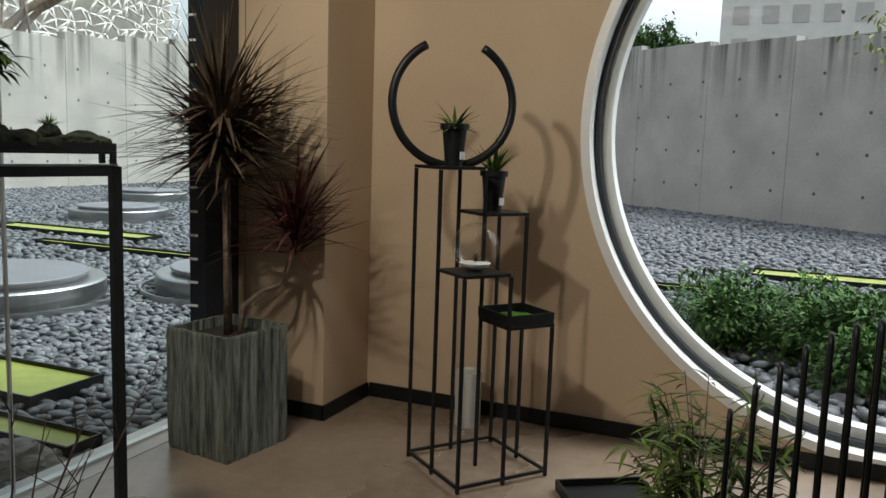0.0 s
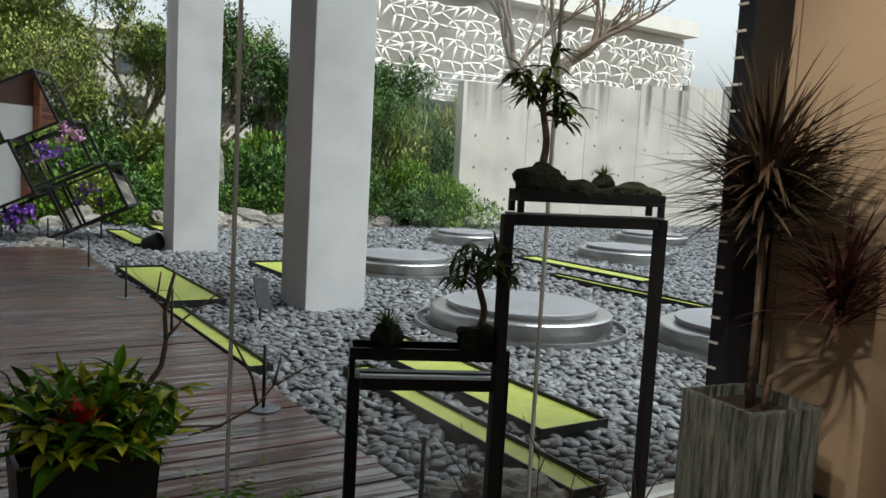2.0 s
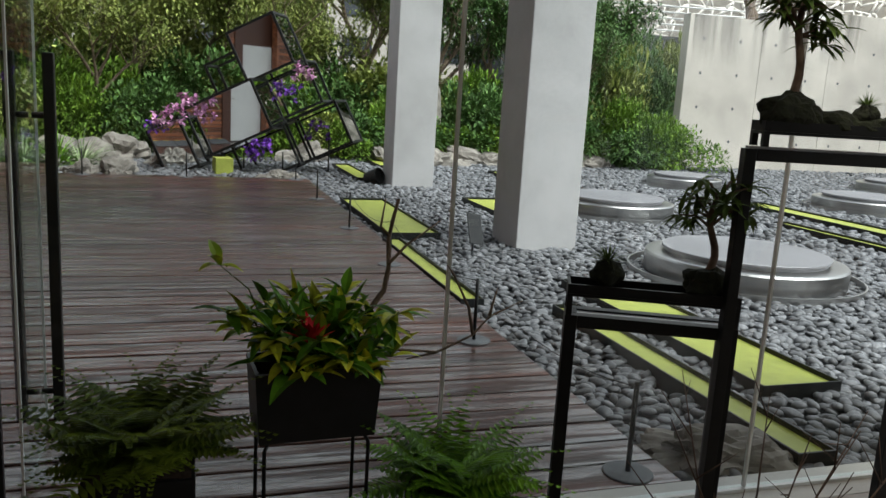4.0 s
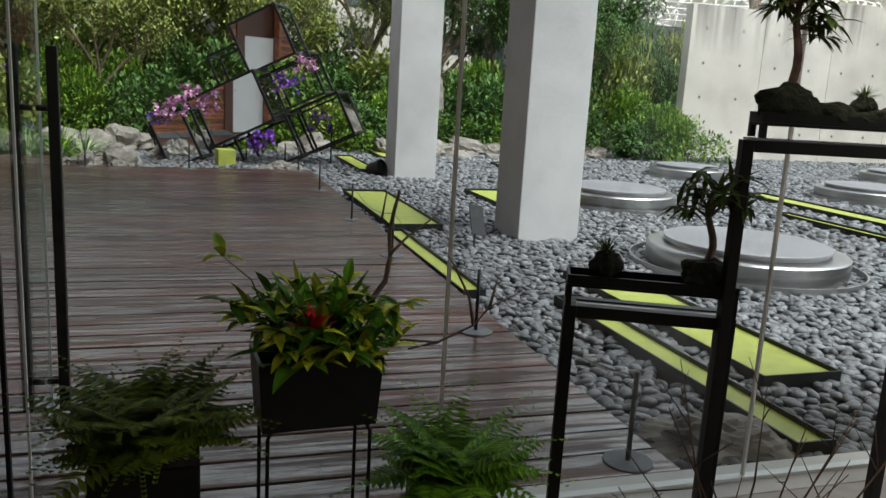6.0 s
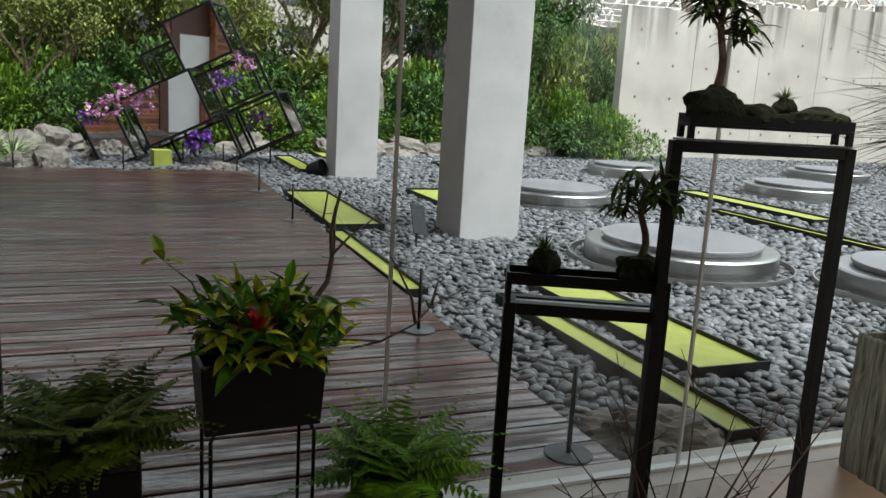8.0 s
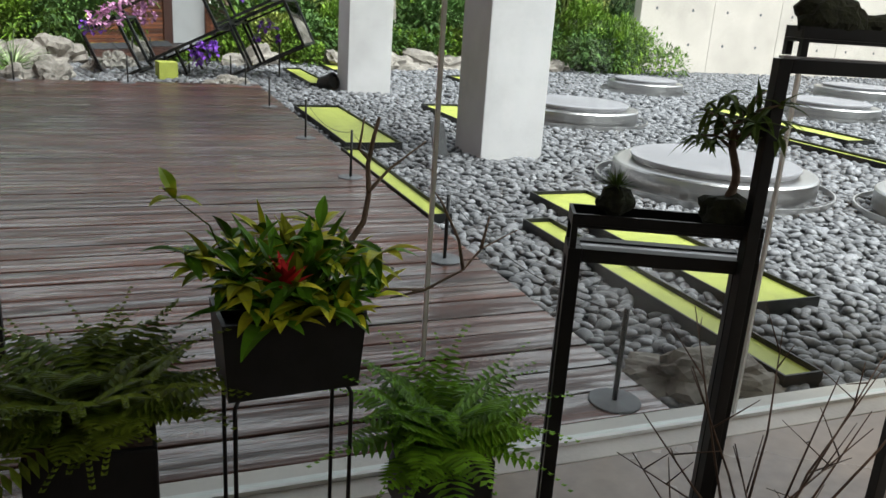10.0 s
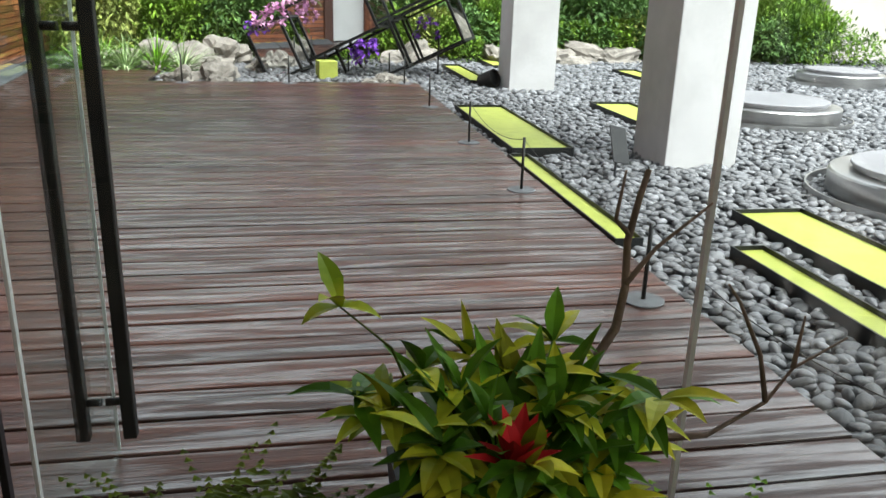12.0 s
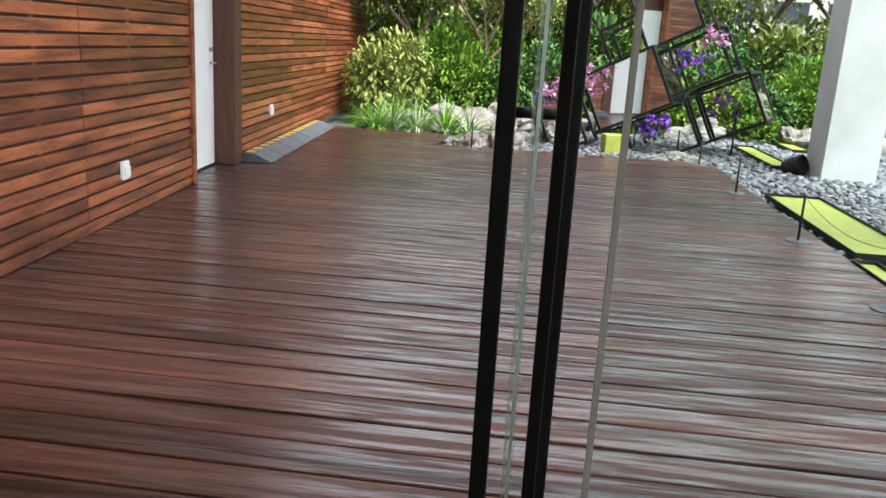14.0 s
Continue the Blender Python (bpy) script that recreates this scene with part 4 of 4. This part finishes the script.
# twigs in front of the stands
tw = thing("twig_arrangement", "bare thin dark twigs rising from driftwood on the floor", "twigs", pose(4.75, 4.85, 0))
for k in range(16):
    bm = B()
    a = rnd(-0.4, 3.5)
    e = Vector((math.cos(a) * rnd(0.2, 0.75), math.sin(a) * rnd(-0.1, 0.3), rnd(0.25, 0.8)))
    q = Vector((rnd(-0.08, 0.08), rnd(-0.06, 0.06), 0.06))
    mid = q.lerp(e, 0.5) + Vector((rnd(-0.06, 0.06), rnd(-0.04, 0.04), rnd(-0.06, 0.04)))
    tube(bm, [q, mid, e], 0.005, 0.0014, 5)
    for j in range(2):
        s = mid.lerp(e, rnd(0, 0.8))
        tube(bm, [s, s + Vector((rnd(-0.15, 0.15), rnd(-0.06, 0.06), rnd(0.02, 0.16)))], 0.0025, 0.001, 4)
    part("twig", bm, TWIG, tw)
part("driftwood", rock_bm((0.16, 0.06, 0.06), 2.7, 3, 0.6), BARK, tw, "dark driftwood piece").location.z = 0.05

# bamboo, rod chair and black tray near the round window
bb = thing("bamboo_plant", "small leafy bamboo plant with yellowing leaves", "potted plant", pose(5.9, 3.02, 0))
part("pot", lathe(B(), [(0.09, 0), (0.12, 0.22), (0.125, 0.22), (0.125, 0.24), (0.11, 0.24), (0.10, 0.2)], 28), BLACK, bb)
lv = Leaves()
for k in range(26):
    bm = B()
    a = rnd(0, 6.28)
    e = Vector((math.cos(a) * rnd(0.05, 0.34), math.sin(a) * rnd(0.05, 0.34), rnd(0.40, 0.80)))
    tube(bm, [(e.x * 0.2, e.y * 0.2, 0.2), e * 0.6 + Vector((0, 0, 0.1)), e], 0.004, 0.002, 5)
    part("cane", bm, BARK, bb)
    for j in range(20):
        s = Vector((e.x * 0.2, e.y * 0.2, 0.2)).lerp(e, rnd(0.35, 1.0))
        w = ball_way(-0.4)
        lv.blade(s, (w.x, w.y, w.z * 0.5), rnd(0.08, 0.15), 0.017, 0.6, 4)
lv.make("leaves", BAMBOO_LEAF, bb)
ch = thing("rod_chair", "black bent-rod chair with tall looped bars", "chair", pose(5.6, 2.5, 0, 0, 0, 90))
for k in range(15):
    u = (k - 7) / 7
    h = 1.06 - 0.30 * u * u
    x = 0.44 * u
    q = 0.10 * (1 - u * u)
    part("bar", tube(B(), [(x, -0.05 - q, 0.02), (x, -0.03 - q, h - 0.03), (x, -0.022 - q, h - 0.008), (x, -0.008 - q, h), (x, 0.006 - q, h - 0.008), (x, 0.014 - q, h - 0.03), (x, 0.03 - q, 0.02)], 0.0085, n=7), BLACK, ch)
part("seat", box(B(), -0.36, 0.36, 0.05, 0.40, 0.40, 0.42, 0.008), BLACK, ch)
part("foot_rail", box(B(), -0.46, 0.46, -0.18, 0.42, 0.0, 0.018, 0.004), BLACK, ch)
tr = thing("floor_tray", "glossy black rectangular tray lying on the floor", "tray", pose(6.50, 3.42, 0, 0, 0, 32))
bm = box(B(), -0.16, 0.16, -0.2, 0.2, 0.002, 0.02, 0.004)
for q in ((-0.16, 0.16, -0.2, -0.188), (-0.16, 0.16, 0.188, 0.2), (-0.16, -0.148, -0.187, 0.187), (0.148, 0.16, -0.187, 0.187)):
    box(bm, *q, 0.0205, 0.05)
part("tray", bm, BLACK, tr)
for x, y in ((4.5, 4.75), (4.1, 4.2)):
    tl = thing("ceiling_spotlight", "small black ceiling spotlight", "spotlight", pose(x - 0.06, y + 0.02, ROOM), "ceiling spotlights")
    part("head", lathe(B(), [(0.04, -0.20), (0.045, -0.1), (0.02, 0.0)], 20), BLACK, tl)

# ---- garden things ----
cubes = thing("mirror_sculpture", "tilted black cube frames with mirror faces and orchids", "sculpture", pose(0.1, 0, 0))


def cube_frame(x, y, z, w, h, d, mirrors, yaw=-24, tilt=-26):
    """A tilted open frame whose front face is centred on x, y, z."""
    m = pose(x, y, z, 0, 0, yaw) @ pose(0, 0, 0, 0, tilt, 0) @ pose(0, d / 2, 0)
    bm, r = B(), 0.022
    a0, b0, c0 = w / 2, d / 2, h / 2
    for p in (-1, 1):
        for q in (-1, 1):
            box(bm, p * a0 - r, p * a0 + r, q * b0 - r, q * b0 + r, -c0 - r, c0 + r, 0, m)
            box(bm, p * a0 - r, p * a0 + r, -b0 + r, b0 - r, q * c0 - r, q * c0 + r, 0, m)
            box(bm, -a0 + r, a0 - r, p * b0 - r, p * b0 + r, q * c0 - r, q * c0 + r, 0, m)
    c = part("cube_frame", bm, BLACK, cubes)
    a1, b1, c1 = a0 - r, b0 - r, c0 - r
    for face in mirrors:
        q = {"f": (-a1, a1, -b0 - 0.004, -b0 + 0.006, -c1, c1), "r": (a0 - 0.006, a0 + 0.004, -b1, b1, -c1, c1), "l": (-a0 - 0.004, -a0 + 0.006, -b1, b1, -c1, c1),
             "d": (-a1, a1, -b1, b1, -c0 - 0.004, -c0 + 0.006), "t": (-a1, a1, -b1, b1, c0 - 0.006, c0 + 0.004)}[face]
        part("mirror_panel", box(B(), *q, 0, m), MIRROR, c, "mirror panel")


cube_frame(4.45, 18.2, 2.14, 0.92, 0.92, 0.85, "frd")
cube_frame(3.90, 18.0, 0.87, 1.34, 0.92, 0.85, "frd")
cube_frame(5.51, 18.0, 0.70, 1.00, 0.80, 0.85, "rt")
cube_frame(5.07, 18.5, 1.42, 0.90, 0.80, 0.70, "d")
cube_frame(2.98, 18.0, 0.32, 0.62, 0.88, 0.45, "fl")
cube_frame(3.96, 18.9, 1.62, 0.70, 0.70, 0.60, "r")
cube_frame(4.57, 18.1, 0.26, 1.05, 0.80, 0.80, "")
for x, z in ((3.3, 0.25), (4.2, 0.0), (4.9, 0.0), (5.75, 0.4), (3.8, 0.5)):
    part("support_rod", tube(B(), [(x, 18.25, -0.12), (x, 18.25, z + 0.3)], 0.014, n=6), BLACK, cubes)


def flowers(x, y, z, r, material, n, name, label):
    t = thing("orchid_spray", label, "flowers", pose(x, y, z), "orchid sprays on the sculpture")
    lv = Leaves()
    for k in range(n):
        c = Vector((rnd(-r, r), rnd(-0.15, 0.15), rnd(-r * 0.7, r * 0.7)))
        for j in range(5):
            w = ball_way(-1)
            lv.blade(c, w, 0.095, 0.075, 0.3, 2, 0.5)
    lv.make("petals", material, t)
    lv = Leaves()
    for k in range(n // 2):
        lv.blade((rnd(-r, r), 0, rnd(-r, 0)), ball_way(-0.3), 0.25, 0.04, 0.6, 3)
    lv.make("leaves", FERN_DARK, t)


flowers(2.99, 17.7, 0.89, 0.26, PINK, 22, "", "pink orchid blooms on the mirror sculpture")
flowers(3.32, 17.8, 1.18, 0.15, PINK, 12, "", "pink orchid blooms on the mirror sculpture")
flowers(2.75, 17.9, 0.72, 0.14, PURPLE, 7, "", "purple orchid blooms on the mirror sculpture")
flowers(5.28, 17.8, 1.78, 0.18, PINK, 16, "", "pale pink orchid blooms between the cubes")
flowers(4.99, 17.8, 1.42, 0.24, PURPLE, 16, "", "purple orchid blooms between the cubes")
flowers(4.54, 17.7, 0.37, 0.24, PURPLE, 24, "", "purple orchid blooms low on the sculpture")
flowers(5.64, 18.2, 0.76, 0.24, PURPLE, 12, "", "purple orchid blooms between the cubes")
lc = thing("lime_cube", "small lime-green cube block beneath the mirror sculpture", "block", pose(3.9, 17.6, -0.08, 0, 0, 10))
part("block", box(B(), -0.15, 0.15, -0.15, 0.15, 0, 0.30, 0.01), LIME, lc)
lt = thing("garden_spotlight", "black cylindrical garden floodlight on the pebbles", "spotlight", pose(6.35, 16.6, 0.05, 70, 0, 40))
part("housing", lathe(B(), [(0.11, -0.14), (0.13, 0.0), (0.14, 0.14), (0.12, 0.145), (0.11, 0.10)], 24), BLACK, lt)
part("stand", box(B(), -0.05, 0.05, -0.2, -0.1, -0.06, 0.06), BLACK, lt)
sg = thing("info_sign", "small dark tilted sign plate on a stem in the pebbles", "sign", pose(5.98, 10.5, -0.1, 0, 0, 20))
part("stem", tube(B(), [(0, 0, 0), (0, 0, 0.22)], 0.012, n=8), GREY_RUBBER, sg)
part("plate", box(B(), -0.09, 0.09, -0.006, 0.006, -0.16, 0.16, 0.004, pose(0, -0.02, 0.33, -28, 12, 0)), BLACK, sg)

# rocks
def rock(x, y, size, seed, yaw=0, z=-0.08):
    t = tagged(part("rock", rock_bm(size, seed, 4, 0.42), ROCK), "rough grey-brown garden rock among pebbles", "rock", "garden rocks")
    t.matrix_world = pose(x, y, z, 0, 0, yaw)


rock(5.52, 6.03, (0.30, 0.15, 0.13), 1.3, -20, -0.03)
rock(5.85, 5.95, (0.14, 0.08, 0.07), 7.7, 10)
for i, (x, y, s) in enumerate(((1.75, 16.95, 0.3), (2.25, 17.1, 0.38), (2.0, 18.6, 0.4), (4.75, 17.05, 0.32), (5.0, 17.0, 0.22), (0.6, 19.4, 0.5), (1.4, 19.2, 0.6), (2.2, 20.0, 0.7), (3.2, 20.3, 0.6), (5.6, 20.6, 0.5), (7.6, 20.8, 0.55), (8.8, 20.6, 0.6), (10.0, 21.0, 0.6), (11.6, 21.2, 0.5), (13.0, 21.4, 0.5), (0.2, 19.3, 0.4), (1.3, 18.5, 0.4), (2.9, 18.9, 0.35))):
    rock(x, y, (s * rnd(0.9, 1.4), s * 0.7, s * rnd(0.45, 0.75)), i * 3.1 + 1, rnd(0, 90))
rock(8.9, 22.4, (0.35, 0.3, 1.9), 33, 20)


# bushes and trees
def bush_mesh(seed, n, leaf, material, flat=0.75, lumps=9):
    random.seed(seed)
    lv = Leaves()
    cs = [(Vector((rnd(-0.6, 0.6), rnd(-0.6, 0.6), rnd(0.15, 0.75))), rnd(0.32, 0.55)) for _ in range(lumps)]
    for k in range(n):
        c, r = random.choice(cs)
        w = ball_way(-0.6)
        p = c + w * r * rnd(0.55, 1.08)
        p.z = max(0.0, p.z)
        d = (w + ball_way() * 0.8)
        lv.blade(p, d, leaf * rnd(0.6, 1.3), leaf * 0.55, 0.4, 2, 0.45)
    me = bpy.data.meshes.new("foliage")
    me.from_pydata(lv.v, [], lv.f)
    me.materials.append(material)
    return me


BUSHES = [bush_mesh(11, 5200, 0.10, BUSH_A), bush_mesh(12, 5200, 0.10, BUSH_B), bush_mesh(13, 4200, 0.13, BUSH_A), bush_mesh(14, 4200, 0.12, TREE_LEAF)]
random.seed(21)


def bush(x, y, s, h, kind, z=-0.12):
    t = thing("shrub", ("dense dark green garden shrub", "bright yellow-green clipped shrub", "dark broad-leaved shrub", "olive green loose shrub")[kind] + " behind the pebbles", "shrub", pose(x, y, z, 0, 0, rnd(0, 360)) @ Matrix.Diagonal((s, s, h, 1)), "garden shrubs")
    o = new("foliage", BUSHES[kind])
    o["kind"] = "stuff"
    o.parent = t
    tagged(o, "small dense leaves")


for i in range(17):
    x = -1.4 + i * 1.05
    bush(x + rnd(-0.2, 0.2), 22.0 + rnd(-0.5, 0.5), rnd(1.0, 1.3), rnd(0.9, 1.3), (0, 1, 3, 0, 1)[i % 5])
    bush(x + rnd(-0.3, 0.3), 24.6 + rnd(-0.5, 0.5), rnd(1.3, 1.7), rnd(1.5, 2.1), (0, 2, 3, 1)[i % 4])
for x, y, s, h, k in ((4.2, 21.2, 0.9, 0.9, 1), (6.6, 21.4, 0.9, 0.9, 1), (8.2, 22.6, 1.0, 1.7, 1), (14.2, 21.9, 1.0, 1.9, 1), (15.0, 21.6, 0.8, 1.5, 1), (13.2, 22.3, 1.2, 1.4, 0), (11.6, 22.2, 1.3, 1.3, 0), (10.4, 22.6, 1.2, 1.7, 2), (1.2, 21.0, 1.1, 1.3, 1), (-0.2, 20.2, 1.0, 1.5, 3), (0.6, 22, 1.2, 2.0, 1), (2.6, 21.8, 1.2, 1.5, 0), (5.4, 22.4, 1.3, 1.6, 0)):
    bush(x, y, s, h, k)
for x, y, h, k in ((12.6, 24.2, 2.6, 2), (13.8, 24.6, 3.2, 0), (15.0, 24.4, 3.0, 3), (16.2, 25.0, 2.6, 0), (11.2, 24.8, 2.4, 1), (17.4, 26.5, 3.6, 0), (19.0, 27.0, 3.4, 3), (25.0, 27.5, 3.8, 0), (27.5, 28, 3.9, 3)):
    bush(x, y, 1.25, h, k)
for k in range(7):
    bush(9.6 + rnd(-0.2, 0.9), 0.5 + k * 0.42, 0.62, 0.62, 0)
for i in range(9):
    bush(-3.2 + i * 1.5 + rnd(-0.3, 0.3), 27.0 + rnd(-0.6, 0.6), rnd(1.8, 2.3), rnd(2.3, 3.1), (3, 1, 3, 0)[i % 4])
for k in range(9):
    t = thing("grass_clump", "green and white striped grass clump by the deck", "ornamental grass", pose(-0.1 + (k % 5) * 0.42 + rnd(-0.1, 0.1), 18.35 + (k // 5) * 0.5, -0.1), "striped grass clumps")
    lv = Leaves()
    for j in range(150):
        w = ball_way(0.1)
        lv.blade((w.x * 0.08, w.y * 0.08, 0), (w.x, w.y, w.z + 0.4), rnd(0.5, 0.85), 0.026, 1.3, 4)
    lv.make("foliage", STRIPE_LEAF if k % 3 else FERN_LEAF, t)["kind"] = "stuff"


def tree(x, y, h, spread, seed, leaves, material, size=0.11, trunk=0.12, z=-0.12):
    random.seed(seed)
    t = thing("tree", "garden tree with bare forking limbs and loose green crown", "tree", pose(x, y, z), "garden trees")
    bm = B()
    ends = []

    def grow(p, d, L, r, depth):
        pts = [p]
        for i in range(4):
            d = (d + Vector((rnd(-0.25, 0.25), rnd(-0.25, 0.25), rnd(-0.05, 0.15)))).normalized()
            pts.append(pts[-1] + d * L / 4)
        tube(bm, pts, r, r * 0.62, 8 if depth < 2 else 5, depth == 0)
        if depth >= 2:
            ends.extend(pts[2:])
        if depth < 4:
            for k in range(3 if depth else 4):
                a = rnd(0, 6.28)
                e = (d * 0.9 + Vector((math.cos(a), math.sin(a), 0.25)) * spread).normalized()
                grow(pts[-1 - (k % 2)], e, L * rnd(0.55, 0.8), r * 0.55, depth + 1)

    grow(Vector((0, 0, 0)), Vector((rnd(-0.15, 0.15), 0, 1)), h * 0.36, trunk, 0)
    part("trunk", bm, BARK, t, "brown forked trunk and limbs")
    lv = Leaves()
    for k in range(leaves):
        c = random.choice(ends)
        w = ball_way()
        lv.blade(c + w * rnd(0, 0.42), ball_way(), size * rnd(0.6, 1.2), size * 0.5, 0.4, 2, 0.45)
    lv.make("crown", material, t, "loose crown of small leaves")


tree(0.4, 23.4, 4.6, 0.8, 31, 15000, TREE_LEAF, 0.13)
tree(2.4, 24.6, 4.8, 0.8, 32, 15000, TREE_LEAF, 0.13)
tree(4.3, 26.0, 5.0, 0.85, 42, 15000, TREE_LEAF, 0.13)
tree(6.6, 25.4, 5.0, 0.85, 33, 9000, TREE_LEAF, 0.13)
tree(1.3, 28.5, 6.0, 0.85, 51, 14000, TREE_LEAF, 0.16)
tree(5.2, 29.5, 6.2, 0.85, 52, 12000, TREE_LEAF, 0.16)
tree(9.6, 26.0, 6.0, 0.8, 34, 7000, BUSH_A, 0.13, 0.2)
tree(12.2, 25.5, 5.0, 0.8, 35, 9000, BUSH_A, 0.12)
tree(14.6, 26.5, 5.2, 0.8, 36, 8000, BUSH_A, 0.12)
tree(22.5, 27.0, 12.5, 0.6, 37, 500, TREE_LEAF, 0.13, 0.34)
for dx, dy in ((-1.5, 0.3), (1.6, 0.2), (-0.9, -0.8)):
    pp = thing("prop_pole", "thin wooden pole propping the bare tree", "prop pole", pose(22.5, 27.0, -0.12), "tree prop poles")
    part("pole", tube(B(), [(dx * 1.5, dy * 1.5, 0), (dx * 0.1, dy * 0.1 - 0.36, 8.2)], 0.05, 0.045, 8), BARK, pp)
tree(17.6, 29.5, 6.0, 0.8, 38, 7000, BUSH_A, 0.16)
tree(6.0, 27.6, 7.0, 0.85, 61, 15000, TREE_LEAF, 0.14, 0.14)
tree(8.4, 27.2, 7.2, 0.85, 62, 13000, TREE_LEAF, 0.14, 0.16)
tree(3.4, 31.5, 8.5, 0.85, 63, 14000, TREE_LEAF, 0.18, 0.18)
tree(11.4, 29.0, 7.0, 0.8, 64, 9000, TREE_LEAF, 0.14, 0.14)
tree(1.6, 21.6, 4.4, 0.9, 65, 5000, TREE_LEAF, 0.10, 0.07)
tree(5.6, 22.0, 4.6, 0.9, 66, 4500, TREE_LEAF, 0.10, 0.07)
tree(13.4, 23.4, 4.2, 0.8, 67, 5200, BUSH_A, 0.10, 0.06)
tree(-1.8, 24.6, 4.8, 0.8, 39, 14000, TREE_LEAF, 0.13)
tree(31.5, 8.2, 6.6, 0.9, 40, 12000, BUSH_A, 0.2, 0.2)
tree(13.4, 0.7, 4.4, 0.9, 41, 4500, TREE_LEAF, 0.10, 0.07)

# far buildings and lattice screen
lat = thing("lattice_screen", "white irregular perforated lattice screen of a far building", "facade screen", pose(36, 44, 5.5))
bm = B()
random.seed(5)
NX, NZ, cw = 40, 9, 0.72
P = {}
for i in range(NX + 1):
    for j in range(NZ + 1):
        P[i, j] = bm.verts.new(((i - NX / 2) * cw + rnd(-0.26, 0.26) + (j % 2) * 0.3, 0, j * cw * 0.85 + rnd(-0.24, 0.24)))
pairs = []
for i in range(NX + 1):
    for j in range(NZ + 1):
        if i < NX and rnd(0, 1) < 0.9:
            pairs.append((P[i, j].co.copy(), P[i + 1, j].co.copy()))
        if j < NZ and rnd(0, 1) < 0.9:
            pairs.append((P[i, j].co.copy(), P[i, j + 1].co.copy()))
        if i < NX and j < NZ and rnd(0, 1) < 0.35:
            pairs.append((P[i, j].co.copy(), P[i + 1, j + 1].co.copy()))
bm.free()
bm = B()
for a, b in pairs:
    tube(bm, [a, b], 0.085, 0.085, 4)
part("web", bm, LATTICE_MAT, lat)
part("back_wall", box(B(), -15, 15, 1.2, 1.6, -8, 6.5), FAR_WALL, lat, "beige wall behind the lattice")
part("top_rail", box(B(), -15, 15, -0.1, 1.6, 6.6, 7.6), LATTICE_MAT, lat, "pale parapet band")
fb = thing("far_building", "pale low far building with bands of dark windows", "building", pose(4, 62, 0))
part("wall", box(B(), -22, 20, 0, 8, 0, 9.5), FAR_WALL, fb)
part("roof", box(B(), -22.5, 20.5, -0.5, 8.5, 9.51, 10.1), LATTICE_MAT, fb)
wm = mesh_of("window", box(B(), -1.1, 1.1, -0.06, 0.05, -0.7, 0.7), DARK_GLASS)
for i in range(12):
    for j in range(3):
        o = new("window", wm)
        o.parent, o.location = fb, (-19.5 + i * 3.4, -0.01, 1.8 + j * 2.8)
fb2 = thing("far_building", "pink-beige tall far building beyond the garden wall", "building", pose(95, 4, 0))
part("wall", box(B(), 0, 10, -12, 6, 0, 26), LATTICE_MAT, fb2)
wm2 = mesh_of("window", box(B(), -0.06, 0.05, -0.8, 0.8, -0.9, 0.9), FAR_WALL)
for i in range(6):
    for j in range(7):
        o = new("window", wm2)
        o.parent, o.location = fb2, (-0.01, -10.5 + i * 2.9, 3 + j * 3.3)
rl = thing("roadside_rail", "white metal railing above the garden wall", "railing", pose(20, 30, 4.0))
for k in range(5):
    part("rail", tube(B(), [(-5, 0, 0.2 + k * 0.22), (14, 1.5, 0.9 + k * 0.22)], 0.03, n=6), WHITE, rl)
part("bank", box(B(), -6, 15, 0.5, 4, -4.1, 0.2), GROUND, rl, "dark bank below the railing")

# Housings for the added fill lamps, out of view.
for px, py in FILL_PANELS:
    cl = thing("ceiling_light", "square white ceiling panel, unseen housing of an added fill lamp", "ceiling light", pose(px, py, ROOM), "ceiling light panels")
    part("frame", box(B(), -0.32, 0.32, -0.32, 0.32, -0.03, -0.002, 0.004), WHITE, cl)

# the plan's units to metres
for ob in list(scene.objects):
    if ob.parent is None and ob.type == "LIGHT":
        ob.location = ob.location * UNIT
    elif ob.parent is None and ob.type != "CAMERA":
        ob.matrix_basis = Matrix.Scale(UNIT, 4) @ ob.matrix_basis
